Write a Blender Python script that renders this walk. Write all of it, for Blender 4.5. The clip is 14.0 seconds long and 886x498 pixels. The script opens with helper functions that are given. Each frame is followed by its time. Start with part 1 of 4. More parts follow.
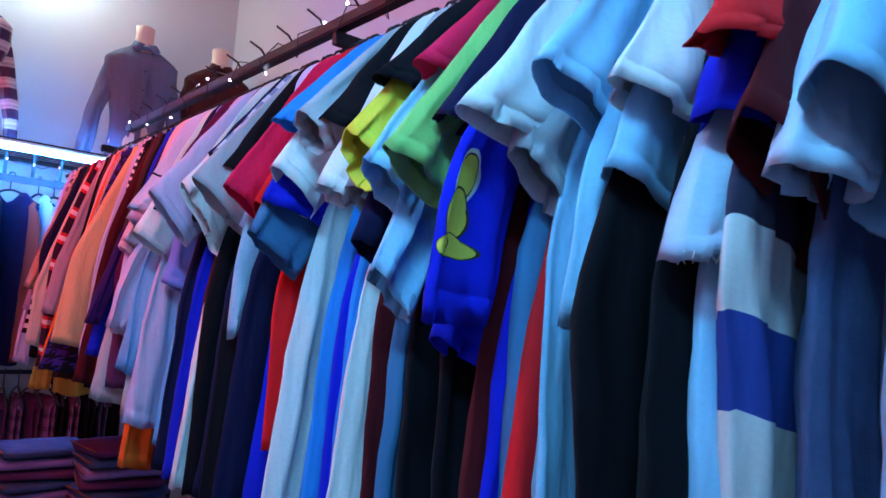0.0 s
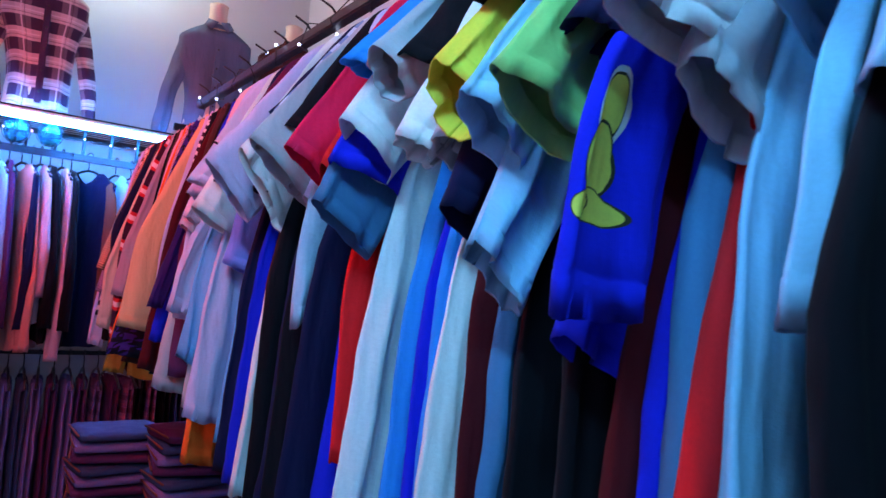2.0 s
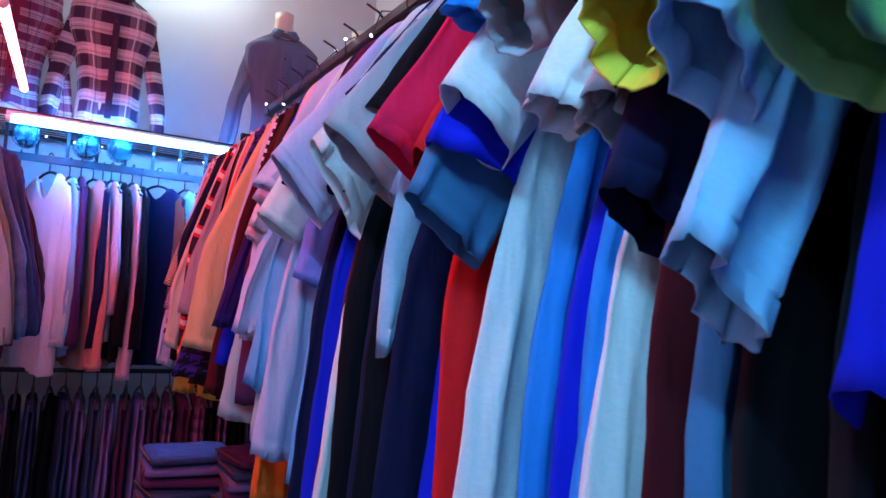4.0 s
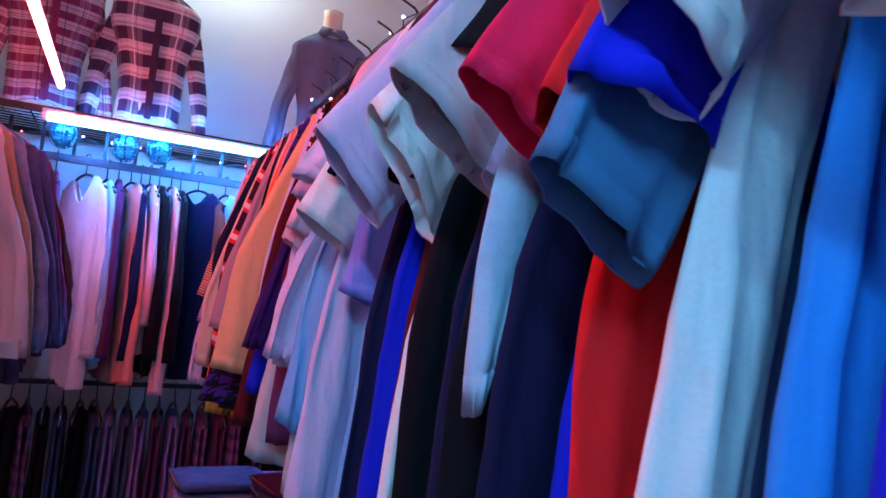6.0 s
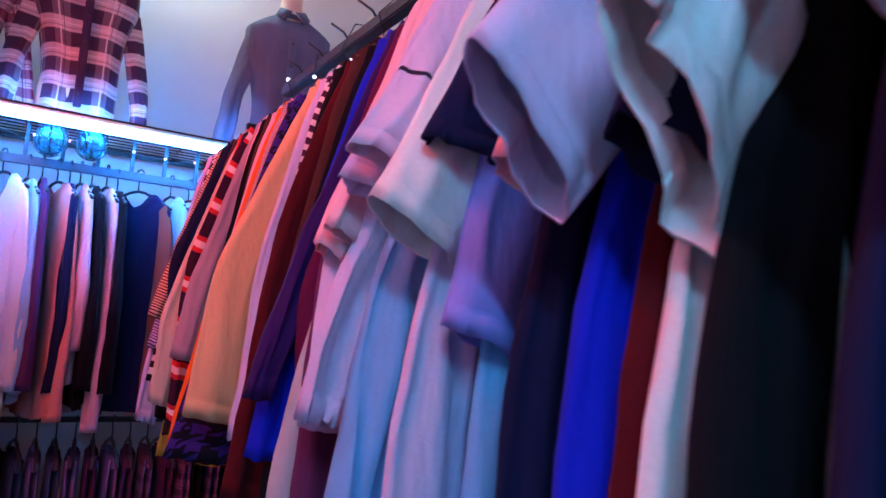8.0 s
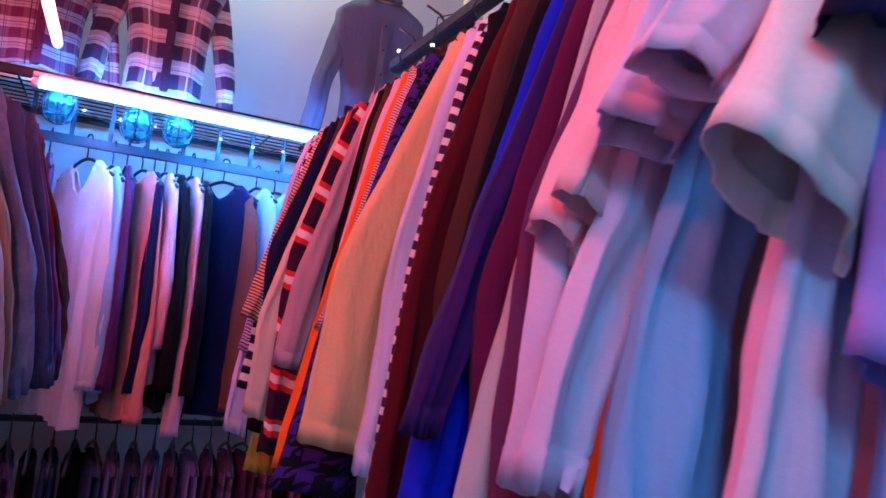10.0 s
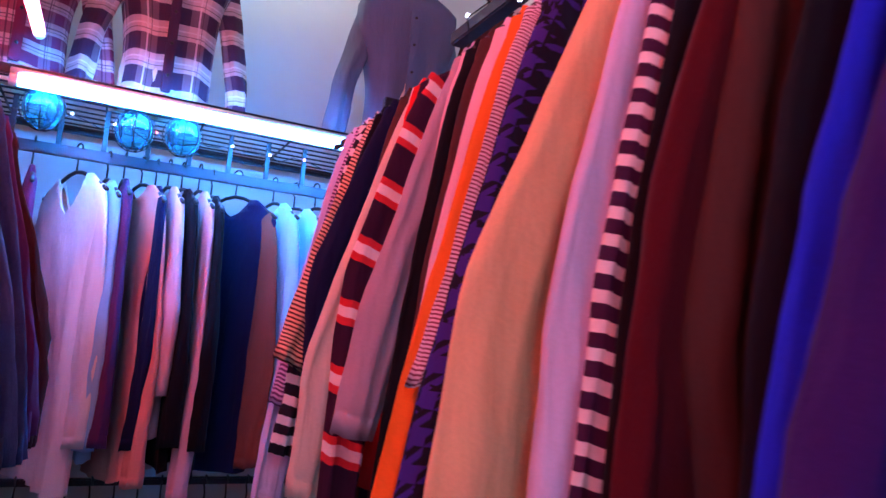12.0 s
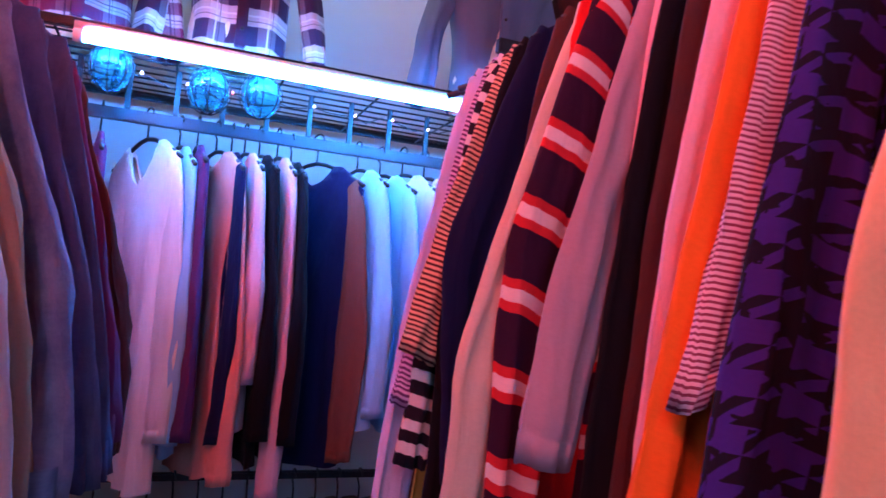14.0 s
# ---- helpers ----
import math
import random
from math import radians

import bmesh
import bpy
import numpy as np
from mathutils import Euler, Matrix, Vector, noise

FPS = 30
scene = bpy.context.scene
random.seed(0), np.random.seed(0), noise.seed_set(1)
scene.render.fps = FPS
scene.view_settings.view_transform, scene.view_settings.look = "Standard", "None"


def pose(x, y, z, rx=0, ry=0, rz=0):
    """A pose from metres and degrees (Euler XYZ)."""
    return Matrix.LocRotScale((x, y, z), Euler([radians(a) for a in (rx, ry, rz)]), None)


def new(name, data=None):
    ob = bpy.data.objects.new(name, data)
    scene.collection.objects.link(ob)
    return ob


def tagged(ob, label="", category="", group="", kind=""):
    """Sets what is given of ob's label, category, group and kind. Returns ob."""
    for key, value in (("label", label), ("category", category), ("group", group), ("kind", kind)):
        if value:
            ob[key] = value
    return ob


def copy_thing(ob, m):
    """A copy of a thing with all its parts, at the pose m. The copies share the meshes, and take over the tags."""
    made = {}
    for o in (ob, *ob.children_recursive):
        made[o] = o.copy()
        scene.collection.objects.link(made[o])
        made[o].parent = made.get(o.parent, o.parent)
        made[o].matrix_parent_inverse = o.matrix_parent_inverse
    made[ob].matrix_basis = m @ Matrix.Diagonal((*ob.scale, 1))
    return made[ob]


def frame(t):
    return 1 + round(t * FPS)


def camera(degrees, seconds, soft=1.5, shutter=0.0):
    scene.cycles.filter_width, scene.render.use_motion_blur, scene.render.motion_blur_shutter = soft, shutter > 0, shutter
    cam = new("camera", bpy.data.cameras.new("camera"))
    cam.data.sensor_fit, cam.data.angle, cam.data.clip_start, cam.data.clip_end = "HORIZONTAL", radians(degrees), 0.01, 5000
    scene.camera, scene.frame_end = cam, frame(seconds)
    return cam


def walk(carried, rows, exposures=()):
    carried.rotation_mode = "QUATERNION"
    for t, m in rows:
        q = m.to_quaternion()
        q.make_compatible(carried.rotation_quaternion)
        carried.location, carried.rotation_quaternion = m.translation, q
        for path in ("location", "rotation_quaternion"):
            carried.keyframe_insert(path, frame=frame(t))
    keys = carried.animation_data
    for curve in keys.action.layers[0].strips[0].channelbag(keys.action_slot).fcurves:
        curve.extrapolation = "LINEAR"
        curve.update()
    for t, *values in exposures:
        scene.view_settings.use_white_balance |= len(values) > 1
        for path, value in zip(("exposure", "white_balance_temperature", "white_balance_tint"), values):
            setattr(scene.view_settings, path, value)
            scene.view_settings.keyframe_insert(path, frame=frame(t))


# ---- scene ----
cam = camera(64.7, 14.0, soft=1.5, shutter=0.5)
METRES, EYE, TILT, LEAN, TURN = 2.0, 1.4, 4.869, -4.392, -40.136
ROWS = [
    (0.0, 0.0, 0.0, 0.0, 0.0, -0.0, -0.0),
    (0.5, -0.003, 0.0178, -0.0027, 0.77, -1.25, 0.08),
    (1.0, -0.0077, 0.041, -0.0041, 1.48, -1.71, -0.19),
    (1.5, -0.0142, 0.0709, -0.0062, 3.59, -1.45, -0.12),
    (2.0, -0.0199, 0.0971, -0.0073, 5.95, -1.22, -0.1),
    (2.5, -0.0272, 0.1233, -0.0083, 7.16, -1.26, 0.04),
    (3.0, -0.0385, 0.1426, -0.0095, 8.53, -0.59, 0.47),
    (5.5, -0.0978, 0.2761, -0.0158, 14.12, 0.06, 0.45),
    (6.0, -0.1134, 0.3048, -0.0152, 14.6, 0.98, 0.03),
    (6.5, -0.1312, 0.3292, -0.0144, 14.4, 2.04, 0.07),
    (7.0, -0.1605, 0.3661, -0.0165, 12.85, 1.91, 0.08),
    (7.5, -0.2013, 0.4056, -0.0124, 10.58, 2.5, 0.47),
    (8.0, -0.2434, 0.4408, -0.0108, 9.17, 1.48, 0.67),
    (8.5, -0.2786, 0.4672, -0.0125, 8.65, 1.05, 0.21),
    (9.0, -0.2997, 0.4871, -0.0134, 10.7, 1.39, -0.36),
    (11.5, -0.4221, 0.6605, -0.0207, 15.65, 2.27, 0.11),
    (12.0, -0.4605, 0.699, -0.0147, 14.05, 3.64, 0.8),
    (12.5, -0.4979, 0.7341, -0.0145, 14.47, 3.83, 0.6),
    (13.0, -0.5298, 0.7613, -0.0158, 16.02, 3.17, 0.38),
    (13.5, -0.5509, 0.7809, -0.0148, 16.5, 2.61, 0.9),
    (14.0, -0.5646, 0.7948, -0.0113, 18.26, 1.56, 1.46),
]
walk(cam, [(t, pose(0, 0, EYE, TILT, LEAN, TURN) @ pose(METRES * x, METRES * y, METRES * z, 90 + pitch, roll, yaw)) for t, x, y, z, yaw, pitch, roll in ROWS])

# ---- light ----
world = bpy.data.worlds.new("dim_room")
world.use_nodes = True
world.node_tree.nodes["Background"].inputs[0].default_value = (0.35, 0.42, 0.7, 1)
world.node_tree.nodes["Background"].inputs[1].default_value = 0.02
scene.world = world
scene.view_settings.exposure = 0.0


# ---- materials ----
def nodes_of(name):
    m = bpy.data.materials.new(name)
    m.use_nodes = True
    nt = m.node_tree
    return m, nt, nt.nodes["Principled BSDF"]


def link(nt, a, b):
    nt.links.new(a, b)


def math_node(nt, op, a, b=None, c=None):
    n = nt.nodes.new("ShaderNodeMath")
    n.operation = op
    for i, v in enumerate((a, b, c)):
        if v is None:
            continue
        if isinstance(v, (int, float)):
            n.inputs[i].default_value = v
        else:
            link(nt, v, n.inputs[i])
    return n.outputs[0]


def mix_col(nt, fac, a, b, mode="MIX"):
    n = nt.nodes.new("ShaderNodeMix")
    n.data_type, n.blend_type = "RGBA", mode
    for sock, v in ((n.inputs[0], fac), (n.inputs[6], a), (n.inputs[7], b)):
        if isinstance(v, (int, float)):
            sock.default_value = v
        elif isinstance(v, tuple):
            sock.default_value = (*v[:3], 1)
        else:
            link(nt, v, sock)
    return n.outputs[2]


def noise_of(nt, vec, scale, detail=3.0, rough=0.55):
    n = nt.nodes.new("ShaderNodeTexNoise")
    n.inputs["Scale"].default_value, n.inputs["Detail"].default_value = scale, detail
    n.inputs["Roughness"].default_value = rough
    if vec is not None:
        link(nt, vec, n.inputs["Vector"])
    return n.outputs["Fac"]


def uv_axes(nt):
    uv = nt.nodes.new("ShaderNodeUVMap")
    uv.uv_map = "cloth"
    sep = nt.nodes.new("ShaderNodeSeparateXYZ")
    link(nt, uv.outputs[0], sep.inputs[0])
    return uv.outputs[0], sep.outputs[0], sep.outputs[1]


def band(nt, coord, period, width, offset=0.0):
    """1 inside bands of that width (a share of the period) along coord, in metres."""
    f = math_node(nt, "FRACT", math_node(nt, "MULTIPLY_ADD", coord, 1.0 / period, offset))
    return math_node(nt, "LESS_THAN", f, width)


def cloth(name, rgb, pattern=None, second=(0.8, 0.8, 0.8), third=(0.5, 0.03, 0.03), size=0.03, share=0.4, weave=1.0, rough=0.92, sheen=0.02):
    m, nt, p = nodes_of(name)
    uv, u, v = uv_axes(nt)
    tc = nt.nodes.new("ShaderNodeTexCoord").outputs["Object"]
    col = rgb
    if pattern == "stripes":
        col = mix_col(nt, band(nt, v, size, share), rgb, second)
    elif pattern == "varsity":
        col = mix_col(nt, band(nt, v, size, share), rgb, third)
        col = mix_col(nt, band(nt, v, size, share * 0.4, -share * 0.3), col, second)
    elif pattern == "block":
        low = math_node(nt, "GREATER_THAN", v, size)
        mid = math_node(nt, "MULTIPLY", math_node(nt, "GREATER_THAN", v, size + 0.068), math_node(nt, "LESS_THAN", v, size + 0.14))
        col = mix_col(nt, mid, mix_col(nt, low, rgb, second), third)
    elif pattern == "plaid":
        a, b = band(nt, u, size, share), band(nt, v, size, share)
        half = math_node(nt, "MULTIPLY_ADD", b, 0.82, math_node(nt, "MULTIPLY", a, 0.18))
        col = mix_col(nt, half, second, rgb)
        lines = math_node(nt, "MAXIMUM", band(nt, u, size, 0.05, 0.3), band(nt, v, size, 0.05, 0.3))
        col = mix_col(nt, math_node(nt, "MULTIPLY", lines, 0.75), col, third)
        lines = math_node(nt, "MAXIMUM", band(nt, u, size, 0.025, 0.18), band(nt, v, size, 0.03, 0.15))
        col = mix_col(nt, math_node(nt, "MULTIPLY", lines, 0.6), col, (0.03, 0.02, 0.03))
    elif pattern == "gingham":
        a, b = band(nt, u, size, 0.5), band(nt, v, size, 0.5)
        col = mix_col(nt, math_node(nt, "MULTIPLY", math_node(nt, "ADD", a, b), 0.5), second, rgb)
    elif pattern == "trim":
        ln = math_node(nt, "MULTIPLY", math_node(nt, "GREATER_THAN", v, size), math_node(nt, "LESS_THAN", v, size + 0.005))
        col = mix_col(nt, ln, rgb, second)
    elif pattern == "dogtooth":
        a, b = band(nt, u, size, 0.5), band(nt, v, size, 0.5)
        d = band(nt, math_node(nt, "ADD", u, v), size * 0.5, 0.5)
        both = math_node(nt, "MULTIPLY", a, b)
        one = math_node(nt, "MULTIPLY", math_node(nt, "ABSOLUTE", math_node(nt, "SUBTRACT", a, b)), math_node(nt, "GREATER_THAN", noise_of(nt, uv, 40.0), 0.45))
        col = mix_col(nt, math_node(nt, "MAXIMUM", both, math_node(nt, "MULTIPLY", one, d)), rgb, second)
    elif pattern == "print":  # rounded yellow shapes with a pale outline
        near = None
        for cu, cv, ru, rv in ((0.024, 0.365, 0.012, 0.024), (0.023, 0.403, 0.016, 0.025), (0.024, 0.434, 0.021, 0.012), (0.011, 0.432, 0.011, 0.009)):
            a = math_node(nt, "MULTIPLY", math_node(nt, "SUBTRACT", u, cu), 1 / ru)
            b = math_node(nt, "MULTIPLY", math_node(nt, "SUBTRACT", v, cv), 1 / rv)
            e = math_node(nt, "ADD", math_node(nt, "MULTIPLY", a, a), math_node(nt, "MULTIPLY", b, b))
            ring = math_node(nt, "MULTIPLY", math_node(nt, "GREATER_THAN", e, 0.82), math_node(nt, "LESS_THAN", e, 1.0))
            col = mix_col(nt, math_node(nt, "LESS_THAN", e, 1.45), col, third) if near is None else col
            col = mix_col(nt, math_node(nt, "LESS_THAN", e, 1.0), col, second)
            col = mix_col(nt, ring, col, (0.05, 0.05, 0.02))
            near = e
    elif pattern == "denim":
        n = noise_of(nt, uv, 14.0, 5.0, 0.7)
        ramp = math_node(nt, "MULTIPLY_ADD", n, 1.4, -0.35)
        col = mix_col(nt, ramp, rgb, second)
    # worn, uneven dye and fine yarn
    big = noise_of(nt, tc, 5.0, 3.0)
    fine = noise_of(nt, uv, 260.0, 2.0, 0.7)
    shade = math_node(nt, "MULTIPLY_ADD", big, 0.28, 0.86)
    shade = math_node(nt, "MULTIPLY", shade, math_node(nt, "MULTIPLY_ADD", fine, 0.2, 0.9))
    grey = nt.nodes.new("ShaderNodeCombineColor")
    for i in range(3):
        link(nt, shade, grey.inputs[i])
    link(nt, mix_col(nt, 1.0, col, grey.outputs[0], "MULTIPLY"), p.inputs["Base Color"])
    p.inputs["Roughness"].default_value = rough
    p.inputs["Sheen Weight"].default_value = sheen
    p.inputs["Specular IOR Level"].default_value = 0.12
    # creases and weave
    stretch = nt.nodes.new("ShaderNodeMapping")
    stretch.inputs["Scale"].default_value = (1.0, 1.0, 0.3)
    link(nt, tc, stretch.inputs["Vector"])
    cre = noise_of(nt, stretch.outputs[0], 20.0, 3.0, 0.5)
    wv = nt.nodes.new("ShaderNodeTexWave")
    wv.inputs["Scale"].default_value = 330.0
    wv.inputs["Distortion"].default_value = 1.5
    link(nt, uv, wv.inputs["Vector"])
    h = math_node(nt, "ADD", math_node(nt, "MULTIPLY", cre, 6.0), math_node(nt, "MULTIPLY", wv.outputs["Fac"], 0.025 * weave))
    h = math_node(nt, "ADD", h, math_node(nt, "MULTIPLY", fine, 0.12 * weave))
    bump = nt.nodes.new("ShaderNodeBump")
    bump.inputs["Strength"].default_value = 0.55
    bump.inputs["Distance"].default_value = 0.0035
    link(nt, h, bump.inputs["Height"])
    link(nt, bump.outputs[0], p.inputs["Normal"])
    return m


def plain(name, rgb, rough=0.5, metal=0.0, scale=30.0, spread=0.2, bump=0.0, second=None, coat=0.0):
    m, nt, p = nodes_of(name)
    tc = nt.nodes.new("ShaderNodeTexCoord").outputs["Object"]
    n = noise_of(nt, tc, scale, 5.0)
    big = noise_of(nt, tc, scale * 0.12, 3.0)
    f = math_node(nt, "ADD", math_node(nt, "MULTIPLY", n, 0.5), math_node(nt, "MULTIPLY", big, 0.5))
    lo = tuple(c * (1 - spread) for c in rgb) if second is None else second
    hi = tuple(min(1.0, c * (1 + spread)) for c in rgb)
    link(nt, mix_col(nt, f, lo, hi), p.inputs["Base Color"])
    link(nt, math_node(nt, "MULTIPLY_ADD", n, 0.25, max(0.02, rough - 0.12)), p.inputs["Roughness"])
    p.inputs["Metallic"].default_value = metal
    p.inputs["Coat Weight"].default_value = coat
    if bump:
        b = nt.nodes.new("ShaderNodeBump")
        b.inputs["Strength"].default_value, b.inputs["Distance"].default_value = bump, 0.004
        link(nt, n, b.inputs["Height"])
        link(nt, b.outputs[0], p.inputs["Normal"])
    return m


def glow(name, rgb, strength):
    m, nt, p = nodes_of(name)
    p.inputs["Base Color"].default_value = (0.8, 0.8, 0.8, 1)
    p.inputs["Emission Color"].default_value = (*rgb, 1)
    p.inputs["Emission Strength"].default_value = strength
    return m


def glass(name, rgb):
    m, nt, p = nodes_of(name)
    p.inputs["Base Color"].default_value = (*rgb, 1)
    p.inputs["Transmission Weight"].default_value = 0.9
    p.inputs["Roughness"].default_value = 0.08
    return m


MAT_WALL = plain("painted_plaster", (0.62, 0.62, 0.64), 0.7, scale=9.0, spread=0.06, bump=0.12)
MAT_CEIL = plain("ceiling_paint", (0.6, 0.6, 0.6), 0.8, scale=7.0, spread=0.05, bump=0.1)
MAT_FLOOR = plain("floor_tile", (0.16, 0.15, 0.16), 0.35, scale=12.0, spread=0.3, bump=0.05)
MAT_BLACK = plain("black_steel", (0.025, 0.025, 0.03), 0.4, 0.6, scale=60.0, spread=0.4)
MAT_STEEL = plain("grey_steel", (0.28, 0.29, 0.32), 0.38, 0.8, scale=50.0, spread=0.2)
MAT_RAIL = plain("dark_steel", (0.07, 0.07, 0.085), 0.5, 0.5, scale=50.0, spread=0.3)
MAT_PLASTIC = plain("black_plastic", (0.02, 0.02, 0.022), 0.35, scale=80.0, spread=0.3)
MAT_WHITEPL = plain("white_plastic", (0.75, 0.75, 0.75), 0.4, scale=80.0, spread=0.08)
MAT_SKIN = plain("cream_mannequin", (0.78, 0.66, 0.48), 0.45, scale=20.0, spread=0.06)
MAT_WIRE = plain("black_wire", (0.02, 0.02, 0.02), 0.5, scale=80.0, spread=0.3)
MAT_BLUEGLOW = glow("blue_tube_glow", (0.03, 0.28, 1.0), 260.0)
MAT_REDGLOW = glow("red_tube_glow", (1.0, 0.09, 0.085), 74.0)
MAT_ICEGLOW = glow("ice_blue_tube_glow", (0.17, 0.57, 1.0), 205.0)
MAT_HOTGLOW = glow("warm_red_tube_glow", (1.0, 0.075, 0.075), 128.0)
MAT_WARMLED = glow("warm_led", (1.0, 0.75, 0.3), 6.0)
MAT_REDLED = glow("red_led", (1.0, 0.15, 0.15), 6.0)
MAT_COOLLED = glow("cool_led", (0.6, 0.7, 1.0), 8.0)
MAT_BULB = glow("ceiling_bulb_glow", (0.8, 1.0, 1.0), 160.0)
MAT_GLASS = glass("turquoise_glass", (0.12, 0.75, 0.95))

# ---- mesh helpers ----
def part(name, bm, material, parent=None, label=""):
    me = bpy.data.meshes.new(name)
    bm.normal_update()
    bm.to_mesh(me)
    bm.free()
    for f in me.polygons:
        f.use_smooth = True
    me.materials.append(material)
    ob = new(name, me)
    if parent is not None:
        ob.parent = parent
    if label:
        ob["label"] = label
    return ob


def thing(name, m, label, category, group="", kind=""):
    ob = new(name)
    ob.empty_display_size = 0.05
    ob.matrix_basis = m
    return tagged(ob, label, category, group, kind)


def box_bm(bm, x0, x1, y0, y1, z0, z1, bevel=0.0):
    r = bmesh.ops.create_cube(bm, size=1.0, matrix=Matrix.LocRotScale(((x0 + x1) / 2, (y0 + y1) / 2, (z0 + z1) / 2), None, (x1 - x0, y1 - y0, z1 - z0)))
    if bevel:
        es = list({e for v in r["verts"] for e in v.link_edges})
        bmesh.ops.bevel(bm, geom=es, offset=bevel, segments=2, affect="EDGES")
    return bm


def box(name, x0, x1, y0, y1, z0, z1, mat, parent=None, bevel=0.0, label=""):
    ob = part(name, box_bm(bmesh.new(), x0, x1, y0, y1, z0, z1, bevel), mat, parent, label)
    for f in ob.data.polygons:
        f.use_smooth = False
    return ob


def tube_bm(bm, pts, r, seg=8, cap=True):
    """A round bar along the points."""
    pts = [Vector(p) for p in pts]
    rings = []
    for i, p in enumerate(pts):
        t = (pts[min(i + 1, len(pts) - 1)] - pts[max(i - 1, 0)]).normalized()
        a = t.cross(Vector((0.31, 0.2, 0.93)))
        if a.length < 0.05:
            a = t.cross(Vector((1, 0, 0)))
        a.normalize()
        b = t.cross(a)
        rr = r[i] if isinstance(r, (list, tuple)) else r
        rings.append([bm.verts.new(p + a * rr * math.cos(6.28318 * k / seg) + b * rr * math.sin(6.28318 * k / seg)) for k in range(seg)])
    for q, s in zip(rings, rings[1:]):
        for k in range(seg):
            bm.faces.new((q[k], q[(k + 1) % seg], s[(k + 1) % seg], s[k]))
    if cap:
        bm.faces.new(rings[0][::-1])
        bm.faces.new(rings[-1])
    return bm


def rings_bm(rings, uvs, closed=True):
    """A cloth skin through rings of points, with its cloth coordinates in metres."""
    bm = bmesh.new()
    lay = bm.loops.layers.uv.new("cloth")
    vs = [[bm.verts.new(p) for p in r] for r in rings]
    n = len(rings[0])
    for i in range(len(rings) - 1):
        for k in range(n if closed else n - 1):
            k2 = (k + 1) % n
            f = bm.faces.new((vs[i][k], vs[i][k2], vs[i + 1][k2], vs[i + 1][k]))
            for lp, (a, b) in zip(f.loops, ((i, k), (i, k + 1), (i + 1, k + 1), (i + 1, k))):
                lp[lay].uv = uvs(a, b)
    return bm


def crumple(p, seed, amp, freq=9.0):
    q = Vector(p) * freq + Vector((seed * 3.7, seed * 1.3, seed * 2.1))
    return Vector(p) + noise.noise_vector(q) * amp


def drape(p, seed, amount):
    """Long hanging folds with smaller creases across them."""
    q = Vector((p[0] * 13 + seed, p[1] * 9 + seed * 2.3, p[2] * 2.2))
    f = noise.noise(q)
    g = noise.noise(Vector((p[0] * 26 + seed * 4, p[1] * 10, p[2] * 7 + p[0] * 11)))
    fold = (1 - 2 * abs(f)) * 0.011 + g * 0.004
    return Vector((p[0] + fold * 0.45 * amount, p[1] + fold * amount, p[2]))


def smooth(a, b, x):
    t = max(0.0, min(1.0, (x - a) / (b - a)))
    return t * t * (3 - 2 * t)


# ---- garments: hung along local x, collar at the origin ----
def shirt_body(rng, length, half=0.205, depth=0.016, hem_depth=0.032, folds=0.018, hem_half=0.2, rise=0.075, scoop=0.03):
    n, m = 26, 56
    ph, ph2, kf = rng.uniform(0, 6.28), rng.uniform(0, 6.28), rng.uniform(2.5, 4.0)
    seed = rng.uniform(0, 50)
    swing = rng.uniform(-0.01, 0.01)
    kp, pleat = rng.uniform(55, 100), rng.uniform(0.003, 0.007)
    hem_depth *= rng.uniform(0.7, 1.3)
    rings = []
    for i in range(n + 1):
        s = i / n
        z = -length * (s ** 1.25)
        drop = -z
        hw = 0.07 + (half - 0.07) * min(1.0, drop / rise) ** 0.8
        hw += (hem_half - half) * smooth(0.15, 0.6, drop)
        hw -= 0.022 * smooth(0.16, 0.3, drop) * (1 - smooth(0.35, length, drop))
        d = depth + (hem_depth - depth) * smooth(0.05, 0.5, drop)
        if drop < rise:
            d *= 0.55 + 0.45 * drop / rise
        amp = folds * smooth(0.06, 0.55, drop)
        ring = []
        for k in range(m):
            a = 6.28318 * k / m
            c, sn = math.cos(a), math.sin(a)
            x = hw * math.copysign(abs(c) ** 0.75, c)
            y = d * math.copysign(abs(sn) ** 0.7, sn)
            y += amp * math.sin(kf * x / hw * 1.6 + ph) + 0.5 * amp * math.sin(kf * 2.7 * x / hw + ph2 + 2.5 * drop)
            y += pleat * smooth(0.12, 0.5, drop) * math.sin(kp * x + ph * 3 + 1.5 * drop)
            y += swing * drop
            x += 0.008 * math.sin(7 * drop + ph2) * smooth(0.1, 0.4, drop)
            zz = z + (0.012 * math.sin(3 * x / hw + ph2) if i == n else 0.0) + 0.004 * math.sin(a * 5 + ph) * s
            if abs(x) < 0.085 and drop < 0.2:  # dipped neckline
                zz = min(zz, -scoop * (1 - (x / 0.085) ** 2))
            ring.append(drape((x, y, zz), seed, smooth(0.02, 0.25, drop)))
        rings.append(ring)
    return rings_bm(rings, lambda i, k: (k / m * 4 * half, length * (i / n) ** 1.25))


def bezier(p, t):
    p = [Vector(q) for q in p]
    while len(p) > 1:
        p = [a.lerp(b, t) for a, b in zip(p, p[1:])]
    return p[0]


